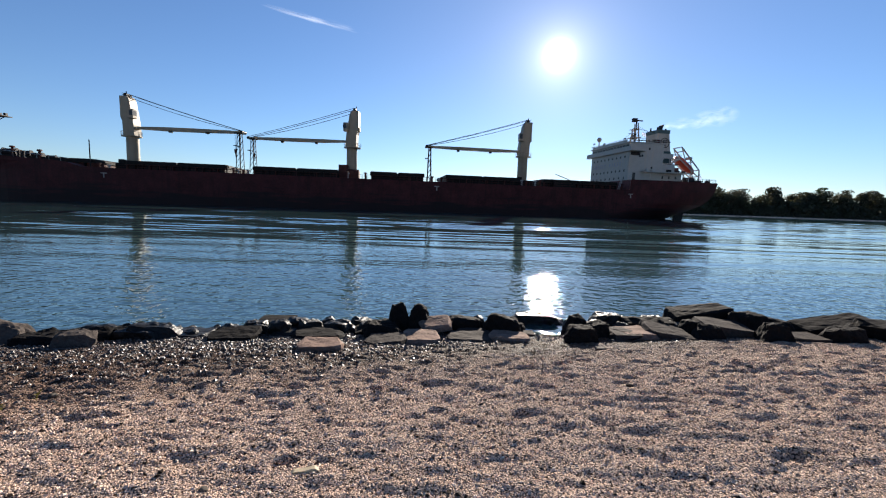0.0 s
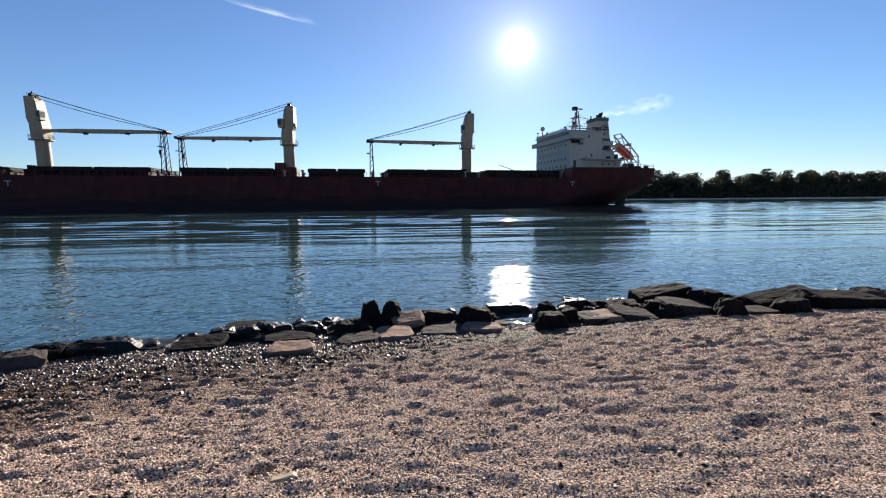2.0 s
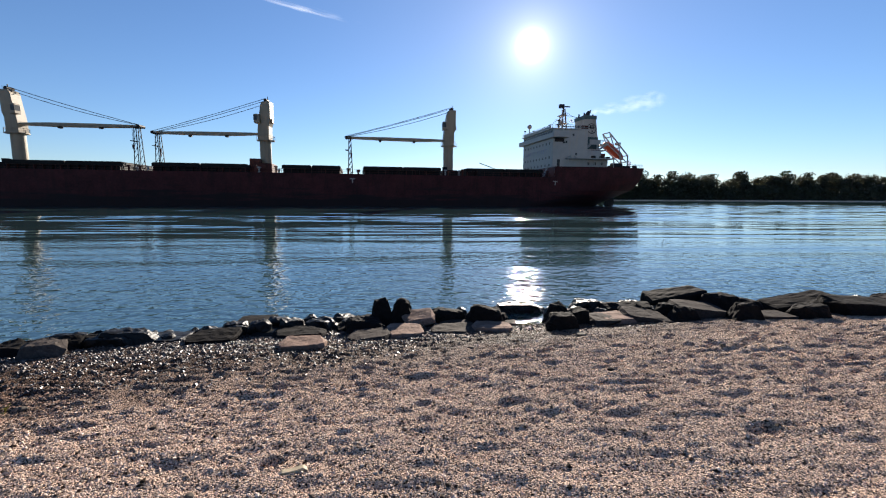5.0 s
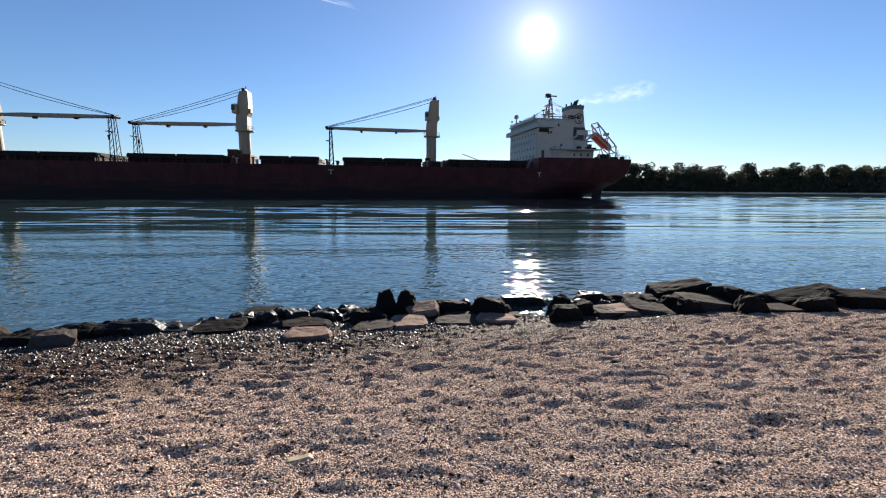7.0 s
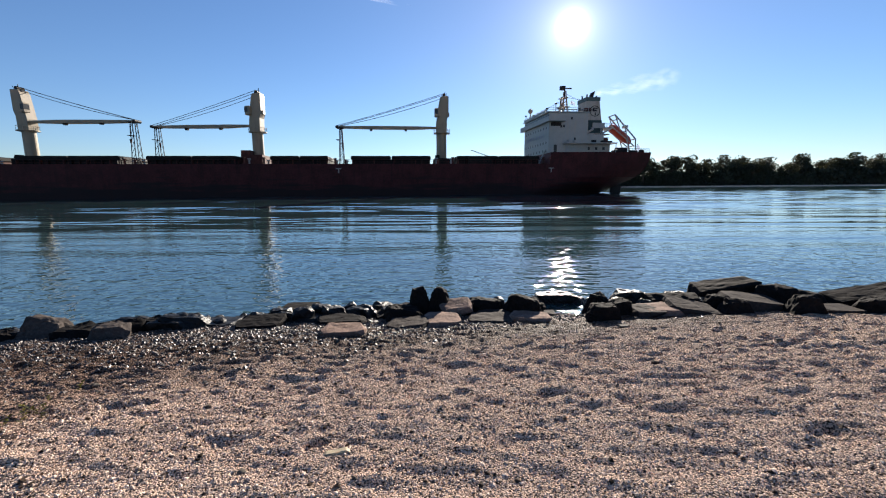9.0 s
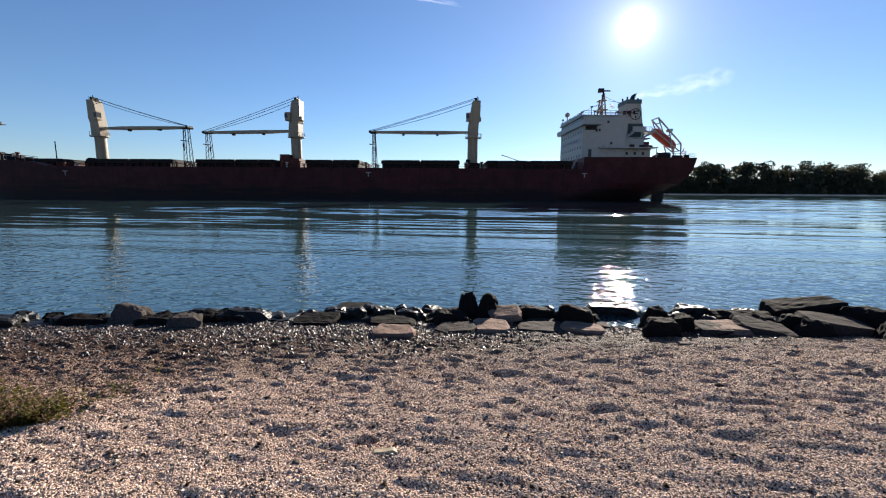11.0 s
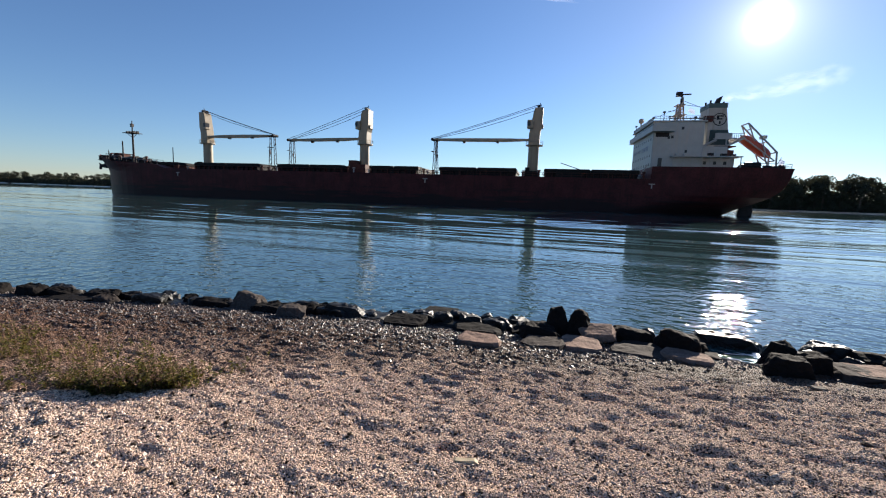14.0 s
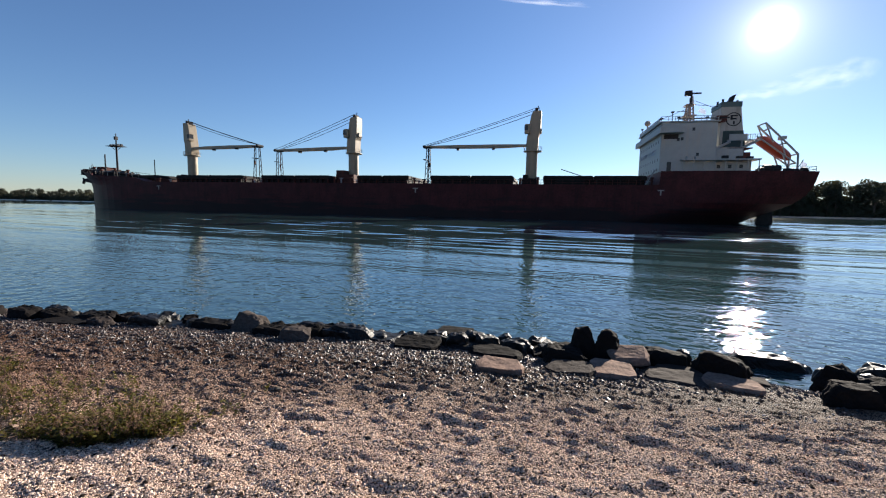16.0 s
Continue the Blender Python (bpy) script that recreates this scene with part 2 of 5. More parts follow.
    nt.links.new(hs.outputs[0], bp.inputs["Height"])
    nt.links.new(bp.outputs[0], b.inputs["Normal"])
    return m


def water_material():
    m = bpy.data.materials.new("river_water")
    m.use_nodes = True
    nt = m.node_tree
    b = nt.nodes["Principled BSDF"]
    b.inputs["Base Color"].default_value = (0.022, 0.051, 0.052, 1)
    b.inputs["Roughness"].default_value = 0.05
    b.inputs["IOR"].default_value = 1.66
    tc = nt.nodes.new("ShaderNodeTexCoord")

    def wave(scale, stretch, gain, turn=0.0, detail=3.0):
        mp = nt.nodes.new("ShaderNodeMapping")
        mp.inputs["Scale"].default_value = stretch
        mp.inputs["Rotation"].default_value = (0, 0, radians(turn))
        nt.links.new(tc.outputs["Object"], mp.inputs[0])
        n = nt.nodes.new("ShaderNodeTexNoise")
        n.inputs["Scale"].default_value, n.inputs["Detail"].default_value = scale, detail
        nt.links.new(mp.outputs[0], n.inputs["Vector"])
        k = nt.nodes.new("ShaderNodeMath")
        k.operation = "MULTIPLY"
        k.inputs[1].default_value = gain
        nt.links.new(n.outputs["Fac"], k.inputs[0])
        return k.outputs[0]

    parts = [wave(1.1, (0.18, 1.0, 1.0), 0.015, -5, 3.0), wave(2.4, (0.3, 1.0, 1.0), 0.008, 6)]
    # long low swells left by passing ships
    sw = nt.nodes.new("ShaderNodeTexWave")
    sw.wave_type, sw.bands_direction = "BANDS", "Y"
    sw.inputs["Scale"].default_value, sw.inputs["Distortion"].default_value = 0.055, 9.0
    sw.inputs["Detail"].default_value, sw.inputs["Detail Scale"].default_value = 2.0, 1.2
    ms = nt.nodes.new("ShaderNodeMapping")
    ms.inputs["Scale"].default_value = (0.10, 1.0, 1.0)
    ms.inputs["Rotation"].default_value = (0, 0, radians(-5))
    nt.links.new(tc.outputs["Object"], ms.inputs[0])
    nt.links.new(ms.outputs[0], sw.inputs["Vector"])
    sk = nt.nodes.new("ShaderNodeMath")
    sk.operation = "MULTIPLY"
    sk.inputs[1].default_value = 0.004
    nt.links.new(sw.outputs["Fac"], sk.inputs[0])
    parts.append(sk.outputs[0])
    # fine ripples close to the beach, calmer beyond
    lie = nt.nodes.new("ShaderNodeSeparateXYZ")
    nt.links.new(tc.outputs["Object"], lie.inputs[0])
    calm = nt.nodes.new("ShaderNodeMapRange")
    calm.inputs["From Min"].default_value, calm.inputs["From Max"].default_value = 8.5, 24.0
    calm.inputs["To Min"].default_value, calm.inputs["To Max"].default_value = 1.0, 0.07
    nt.links.new(lie.outputs["Y"], calm.inputs[0])
    rip = nt.nodes.new("ShaderNodeMath")
    rip.operation = "MULTIPLY"
    nt.links.new(wave(3.4, (0.8, 1.0, 1.0), 0.044, 8, 2.5), rip.inputs[0])
    nt.links.new(calm.outputs[0], rip.inputs[1])
    parts.append(rip.outputs[0])
    total = parts[0]
    for q in parts[1:]:
        ad = nt.nodes.new("ShaderNodeMath")
        ad.operation = "ADD"
        nt.links.new(total, ad.inputs[0])
        nt.links.new(q, ad.inputs[1])
        total = ad.outputs[0]
    # out in the stream the wind ruffles the surface
    xyz = nt.nodes.new("ShaderNodeSeparateXYZ")
    nt.links.new(tc.outputs["Object"], xyz.inputs[0])
    ruf = nt.nodes.new("ShaderNodeMapRange")
    ruf.inputs["From Min"].default_value, ruf.inputs["From Max"].default_value = 60.0, 240.0
    ruf.inputs["To Min"].default_value, ruf.inputs["To Max"].default_value = 0.02, 0.05
    nt.links.new(xyz.outputs["Y"], ruf.inputs[0])
    nt.links.new(ruf.outputs[0], b.inputs["Roughness"])
    bp = nt.nodes.new("ShaderNodeBump")
    bp.inputs["Distance"].default_value = 1.0
    nt.links.new(total, bp.inputs["Height"])
    nt.links.new(bp.outputs[0], b.inputs["Normal"])
    return m


M_SAND = sand_material()
M_WATER = water_material()


# ---- mesh helpers ----
def part(name, bm, mat, parent=None, label="", smooth=False):
    me = bpy.data.meshes.new(name)
    if smooth:
        for f in bm.faces:
            f.smooth = True
    bm.to_mesh(me)
    bm.free()
    me.materials.append(mat)
    ob = new(name, me)
    ob.parent = parent
    if label:
        ob["label"] = label
    return ob


def box(bm, x0, x1, y0, y1, z0, z1):
    vs = [bm.verts.new(v) for v in ((x0, y0, z0), (x1, y0, z0), (x1, y1, z0), (x0, y1, z0), (x0, y0, z1), (x1, y0, z1), (x1, y1, z1), (x0, y1, z1))]
    for f in ((0, 3, 2, 1), (4, 5, 6, 7), (0, 1, 5, 4), (1, 2, 6, 5), (2, 3, 7, 6), (3, 0, 4, 7)):
        bm.faces.new([vs[i] for i in f])
    return bm


def tube(bm, p, q, r, r2=None, seg=8):
    p, q = Vector(p), Vector(q)
    r2 = r if r2 is None else r2
    rot = (q - p).to_track_quat("Z", "Y")
    a, b = [], []
    for i in range(seg):
        o = Vector((math.cos(2 * math.pi * i / seg), math.sin(2 * math.pi * i / seg), 0))
        a.append(bm.verts.new(p + rot @ (o * r)))
        b.append(bm.verts.new(q + rot @ (o * r2)))
    for i in range(seg):
        j = (i + 1) % seg
        bm.faces.new((a[i], a[j], b[j], b[i]))
    bm.faces.new(a[::-1])
    bm.faces.new(b)
    return bm


def cable(bm, pts, r, seg=5):
    """One continuous round line through the points."""
    rings = []
    for i, p in enumerate(pts):
        a, b = Vector(pts[max(0, i - 1)]), Vector(pts[min(len(pts) - 1, i + 1)])
        rot = (b - a).to_track_quat("Z", "Y")
        rings.append([bm.verts.new(Vector(p) + rot @ Vector((r * math.cos(6.2832 * j / seg), r * math.sin(6.2832 * j / seg), 0))) for j in range(seg)])
    for p, q in zip(rings, rings[1:]):
        for j in range(seg):
            bm.faces.new((p[j], p[(j + 1) % seg], q[(j + 1) % seg], q[j]))
    bm.faces.new(rings[0][::-1])
    bm.faces.new(rings[-1])
    return bm


def prism(bm, profile, y0, y1):
    """An outline in x and z, thick from y0 to y1."""
    a = [bm.verts.new((x, y0, z)) for x, z in profile]
    b = [bm.verts.new((x, y1, z)) for x, z in profile]
    bm.faces.new(a)
    bm.faces.new(b[::-1])
    for i in range(len(a)):
        j = (i + 1) % len(a)
        bm.faces.new((a[j], a[i], b[i], b[j]))
    bmesh.ops.recalc_face_normals(bm, faces=bm.faces)
    return bm


def bevel(bm, w, seg=1):
    bmesh.ops.bevel(bm, geom=list(bm.edges), offset=w, segments=seg, affect="EDGES", profile=0.5)
    return bm


def B():
    return bmesh.new()


def lattice_noise(x, y, size, seed):
    """Smooth noise between 0 and 1 on a lattice of that size in metres."""
    rng = np.random.default_rng(seed)
    tab = rng.random((256, 256))
    u, v = x / size, y / size
    i, j = np.floor(u).astype(int), np.floor(v).astype(int)
    f, g = u - i, v - j
    f, g = f * f * (3 - 2 * f), g * g * (3 - 2 * g)
    a, b, c, d = tab[i % 256, j % 256], tab[(i + 1) % 256, j % 256], tab[i % 256, (j + 1) % 256], tab[(i + 1) % 256, (j + 1) % 256]
    return (a * (1 - f) + b * f) * (1 - g) + (c * (1 - f) + d * f) * g


# ---- ground ----
FAR_BANK = 330.0


def shore_y(x):
    return np.interp(x, (-400, -60, -12, -8, -5, -2, 0, 2, 5, 10, 60, 400), (-140, -16, 4.7, 5.6, 6.35, 6.85, 7.1, 7.3, 7.75, 8.0, 2, -60))


def beach_z(x, y):
    """Height of the plain ground above the water: beach, river bed and far bank."""
    q = shore_y(x) - y
    z = np.interp(q, (-60, -20, -5, -1, 0, 0.8, 1.5, 2.7, 4.3, 6.0, 20, 80), (-6, -3.5, -1.1, -0.2, 0, 0.12, 0.22, 0.40, 0.56, 0.64, 0.9, 3.0))
    z = z - 0.22 * np.exp(-((x - 2.02) / 0.30) ** 2 - ((y - 7.12) / 0.24) ** 2)
    far = np.interp(y - (FAR_BANK + 6 * np.sin(x * 0.013)), (-60, -4, 0, 1.5, 12, 80, 1500), (-6, -1, 0.0, 0.7, 1.4, 3, 30))
    return np.maximum(z, np.where(y > 150, far, -50))


GRID = {}


def build_ground():
    fx, fy = np.arange(-10.5, 10.5, 0.034), np.arange(0.7, 8.2, 0.026)
    ox = 10.5 * np.geomspace(1.02, 330, 42)
    xs = np.concatenate([-ox[::-1], fx, ox])
    ys = np.concatenate([-np.geomspace(900, 2.6, 14), np.arange(-2.5, 0.69, 0.05), fy, 8.2 * np.geomspace(1.02, 34, 24), np.linspace(300, 350, 26), np.geomspace(360, 3600, 16)])
    X, Y = np.meshgrid(xs, ys)
    Z = beach_z(X, Y)
    near = (np.abs(X) < 14) & (Y > -2.6) & (Y < 8.3)
    q = shore_y(X) - Y
    dry = np.clip((q - 0.6) / 1.6, 0, 1)
    Z += np.where(near, 0.03 * (lattice_noise(X, Y, 1.1, 3) - 0.5) * dry, 0)
    Z += np.where(near, (0.009 * (lattice_noise(X * 0.6, Y, 0.31, 4) - 0.5) + 0.027 * (lattice_noise(X * 0.42, Y, 0.11, 5) - 0.5) + 0.050 * (lattice_noise(X * 0.42, Y, 0.058, 6) - 0.5) + 0.014 * (np.random.default_rng(7).random(X.shape) - 0.5)) * (0.35 + 0.65 * dry) * np.interp(Y, (2.2, 3.6), (0.5, 1.0)), 0)
    Z += np.where(near, 0.020 * (lattice_noise(X * 0.75, Y, 0.17, 9) - 0.5) * dry, 0)
    # footprints and scuffs in the loose sand
    rng = np.random.default_rng(11)
    marks = [(2.42, 2.62, 0.12, 0.045, 0.1, 0.05), (-0.94, 2.44, 0.06, 0.045, 0.3, 0.05)]
    for _ in range(170):
        x, y = rng.uniform(-8, 9.5), rng.uniform(0.8, 6.6)
        if shore_y(x) - y < 1.3:
            continue
        r = rng.uniform(0.03, 0.085)
        marks.append((x, y, r, r * rng.uniform(0.3, 0.5), rng.uniform(-0.5, 0.5), rng.uniform(0.008, 0.024)))
    for x, y, a, b, turn, deep in marks:
        i0, i1 = np.searchsorted(xs, (x - 3 * a, x + 3 * a))
        j0, j1 = np.searchsorted(ys, (y - 3 * a, y + 3 * a))
        dx, dy = X[j0:j1, i0:i1] - x, Y[j0:j1, i0:i1] - y
        u, v = dx * math.cos(turn) + dy * math.sin(turn), -dx * math.sin(turn) + dy * math.cos(turn)
        r = np.sqrt((u / a) ** 2 + (v / b) ** 2) + 1.7 * (lattice_noise(X[j0:j1, i0:i1], Y[j0:j1, i0:i1], 0.07, 8) - 0.5)
        Z[j0:j1, i0:i1] += deep * (-np.exp(-(r ** 3)) + 0.3 * np.exp(-((r - 1.45) / 0.35) ** 2))
    n, m = X.shape
    verts = np.stack([X, Y, Z], -1).reshape(-1, 3)
    idx = np.arange(n * m).reshape(n, m)
    quads = np.stack([idx[:-1, :-1], idx[:-1, 1:], idx[1:, 1:], idx[1:, :-1]], -1).reshape(-1, 4)
    GRID.update(xs=xs, ys=ys, z=Z)
    me = bpy.data.meshes.new("ground")
    me.from_pydata(verts.tolist(), [], quads.tolist())
    me.materials.append(M_SAND)
    for pl in me.polygons:
        pl.use_smooth = True
    return tagged(new("ground", me), "beach of coarse pale shell sand with footprints", "beach", kind="structure")


def build_water():
    """The river's face: low long-crested waves, uneven from patch to patch, flat far away."""
    xs = np.concatenate([[-3600, -1500, -700, -400], np.arange(-260, 340, 1.5), [450, 700, 1500, 3600]])
    ys = np.concatenate([[-900, -200, -60, -20, -6, 0], np.arange(3, 45, 0.19), np.arange(45, 130, 0.4), np.arange(130, 334, 1.6), [400, 800, 2200]])
    X, Y = np.meshgrid(xs, ys)
    Z = np.zeros_like(X)
    for size, height, stretch, turn, seed in ((3.3, 0.065, 0.13, 2.0, 51), (1.45, 0.058, 0.15, -2.0, 52), (0.72, 0.040, 0.19, 3.0, 53)):
        c, d = math.cos(radians(turn)), math.sin(radians(turn))
        Z += height * (lattice_noise((X * c + Y * d) * stretch, Y * c - X * d, size, seed) - 0.5)
    Z *= 0.25 + 1.3 * lattice_noise(X * 0.12, Y, 5.0, 54)
    Z *= np.interp(Y, (6, 9, 16, 30, 60, 140, 320), (0.15, 0.35, 0.9, 1.25, 2.1, 2.4, 1.2)) * np.interp(X, (-260, -200, 280, 336), (0, 1, 1, 0)) * (Y < 333)
    n, m = X.shape
    idx = np.arange(n * m).reshape(n, m)
    quads = np.stack([idx[:-1, :-1], idx[:-1, 1:], idx[1:, 1:], idx[1:, :-1]], -1).reshape(-1, 4)
    me = bpy.data.meshes.new("water")
    me.from_pydata(np.stack([X, Y, Z], -1).reshape(-1, 3).tolist(), [], quads.tolist())
    me.materials.append(M_WATER)
    for pl in me.polygons:
        pl.use_smooth = True
    return tagged(new("water", me), "rippled blue river water reflecting ship and sky", "river", kind="structure")


ground = build_ground()
water = build_water()


# ---- ship: x aft, y away from the beach, z up from the waterline; bow at -96.6, stern at 101 ----
HALF = 11.9
SHIP_TURN = 8.6


def hull_top(u):
    return float(np.interp(u, (-95, -90, -80, -79.5, -62, -58, 72.2, 72.4, 102), (12.3, 11.3, 10.2, 9.6, 8.9, 7.7, 7.6, 10.4, 10.6)))


def hull_start(z):
    return float(np.interp(z, (-3, 0, 7.4, 8.6, 12.3), (-92.0, -92.8, -92.9, -93.8, -96.3)))


def hull_end(z):
    return float(np.interp(z, (-3, 0, 1, 2, 3.5, 5.5, 8, 10.6), (86, 91.0, 92.2, 93.8, 97.0, 99.4, 100.6, 101.0)))


def hull_half(u, z):
    s, e = hull_start(z), hull_end(z)
    run = float(np.interp(z, (-3, 7, 9, 12), (28, 26, 23, 21)))
    k = min(1.0, max(0.0, (u - s) / run))
    fore = 1 - (1 - k) ** 2.05
    tail = float(np.interp(z, (-3, 0, 3, 7, 10.6), (40, 27, 22, 21, 20)))
    end = float(np.interp(z, (-3, 0, 2, 4, 7, 10.6), (0.2, 1.5, 4.6, 7.2, 8.4, 9.0))) / HALF
    k = min(1.0, max(0.0, (e - u) / tail))
    aft = end + (1 - end) * (1 - (1 - k) ** 2.2)
    return HALF * min(fore, aft)


def build_hull(ship):
    us = sorted(set([-96.3 + 0.56 * i for i in range(36)] + list(np.linspace(-76, 70, 50)) + [-79.75, -79.5, 72.2, 72.4] + list(np.linspace(73, 101, 40))))
    bm = B()
    levels = [-0.3, 0.0, 0.12, 0.25, 0.4, 0.55, 0.7, 0.82, 0.92, 1.0]
    rings = []
    for u in us:
        top = hull_top(u)
        ring = []
        for side in (-1, 1):
            col = []
            for f in levels:
                z = f * top if f >= 0 else -2.5
                uu = min(max(u, hull_start(z)), hull_end(z))
                col.append(bm.verts.new((uu, side * hull_half(uu, z), z)))
            ring.append(col)
        rings.append(ring)
    for a, b in zip(rings, rings[1:]):
        for s in (0, 1):
            for j in range(len(levels) - 1):
                bm.faces.new((a[s][j], b[s][j], b[s][j + 1], a[s][j + 1]) if s == 0 else (a[s][j + 1], b[s][j + 1], b[s][j], a[s][j]))
    last = rings[-1]
    for j in range(len(levels) - 1):
        bm.faces.new((last[0][j], last[1][j], last[1][j + 1], last[0][j + 1]))
    bmesh.ops.remove_doubles(bm, verts=bm.verts, dist=0.004)
    bmesh.ops.dissolve_degenerate(bm, edges=bm.edges, dist=0.003)
    part("hull", bm, M_HULL, ship, "dark red hull plating with black rubbed stains")
    # decks a little below the sheer line
    bm = B()
    prev = None
    for u in us:
        drop = 1.1 if u < -79.6 else 0.06
        z = hull_top(u) - drop
        uu = max(u, hull_start(z) + 0.05)
        h = max(0.02, hull_half(uu, z) - 0.05)
        cur = (bm.verts.new((uu, -h, z)), bm.verts.new((uu, h, z)))
        if prev:
            bm.faces.new((prev[0], cur[0], cur[1], prev[1]))
        prev = cur
    part("deck", bm, M_DECK, ship, "red oxide steel deck")
    # rudder and its skeg
    bm = prism(B(), ((94.2, -3), (97.9, -3), (97.9, 1.6), (97.3, 3.9), (95.4, 3.6)), -0.35, 0.35)
    part("rudder", bevel(bm, 0.08), M_DARK, ship, "dark rudder under the counter")
    # towing marks: T shapes painted on the side
    for u in (-53.7, 20.4, 72.6):
        bm = B()
        y = -hull_half(u, 6.4) - 0.03
        box(bm, u - 0.62, u + 0.62, y, y + 0.05, 6.4, 6.62)
        box(bm, u - 0.13, u + 0.13, y, y + 0.05, 5.5, 6.4)
        part("tow_mark", bm, M_WHITEMARK, ship, "white painted T mark on the hull")
    # draught marks at bow and amidships as small bars
    for u, n in ((-91.2, 9),):
        for i in range(n):
            z = 1.0 + i * 0.62
            y = -hull_half(u, z) - 0.03
            bm = box(B(), u - 0.16, u + 0.16, y, y + 0.06, z, z + 0.28)
            part("draught_mark", bm, M_WHITEMARK, ship, "small white draught mark bar")


def build_rails(ship):
    def rail(name, pts, h=1.05, step=2.2, parent=ship, mat=M_WHITE, r=0.045):
        bm = B()
        for (a, b) in zip(pts, pts[1:]):
            a, b = Vector(a), Vector(b)
            n = max(1, int((b - a).length / step))
            for i in range(n + 1):
                p = a.lerp(b, i / n)
                tube(bm, p, p + Vector((0, 0, h)), r, seg=4)
            for k in (0.5, 1.0):
                tube(bm, a + Vector((0, 0, h * k)), b + Vector((0, 0, h * k)), r * 0.8, seg=4)
        return part(name, bm, mat, parent)

    for s in (-1, 1):
        for u0, u1 in ((-56, -20), (-20, 20), (20, 71)):
            rail("railing", [(u0, s * 11.6, 7.55), (u1, s * 11.6, 7.55)], mat=M_RUST, r=0.04)
        rail("poop_railing", [(90, s * (hull_half(90, 10) - 0.3), 10.45), (95, s * (hull_half(95, 10) - 0.3), 10.45), (100.5, s * (hull_half(100.4, 10) - 0.3), 10.5)], mat=M_DARK, r=0.05)
    rail("stern_railing", [(100.6, -8.6, 10.5), (100.6, 8.6, 10.5)], mat=M_DARK, r=0.05)


def build_hatches(ship):
    for u0, u1 in ((-77, -57.6), (-51, -29.6), (-23.4, -3.9), (4.2, 17.4), (23.2, 42.4), (49.4, 70.4)):
        bm = B()
        box(bm, u0, u1, -8.0, 8.0, 7.5, 8.85)
        coaming = part("hatch_coaming", bm, M_RUST if u0 < -60 else M_HATCH, ship)
        # stays along the coaming
        n = int((u1 - u0) / 1.6)
        for i in range(n + 1):
            u = u0 + 0.2 + (u1 - u0 - 0.4) * i / n
            st = prism(B(), ((u - 0.07, 7.5), (u + 0.07, 7.5), (u + 0.07, 8.8), (u - 0.07, 8.8)), -8.7, -8.0)
            part("coaming_stay", st, M_HATCH if i % 3 else M_RUST, coaming)
        # folding covers in two panels each way
        mid = (u0 + u1) / 2
        for a, b in ((u0 - 0.2, mid - 0.08), (mid + 0.08, u1 + 0.2)):
            cov = prism(B(), ((a, 8.87), (b, 8.87), (b, 9.5), (b - 0.25, 9.72), (a + 0.25, 9.72), (a, 9.5)), -8.5, 8.5)
            part("hatch_cover", cov, M_HATCH, ship, "dark steel folding hatch cover")


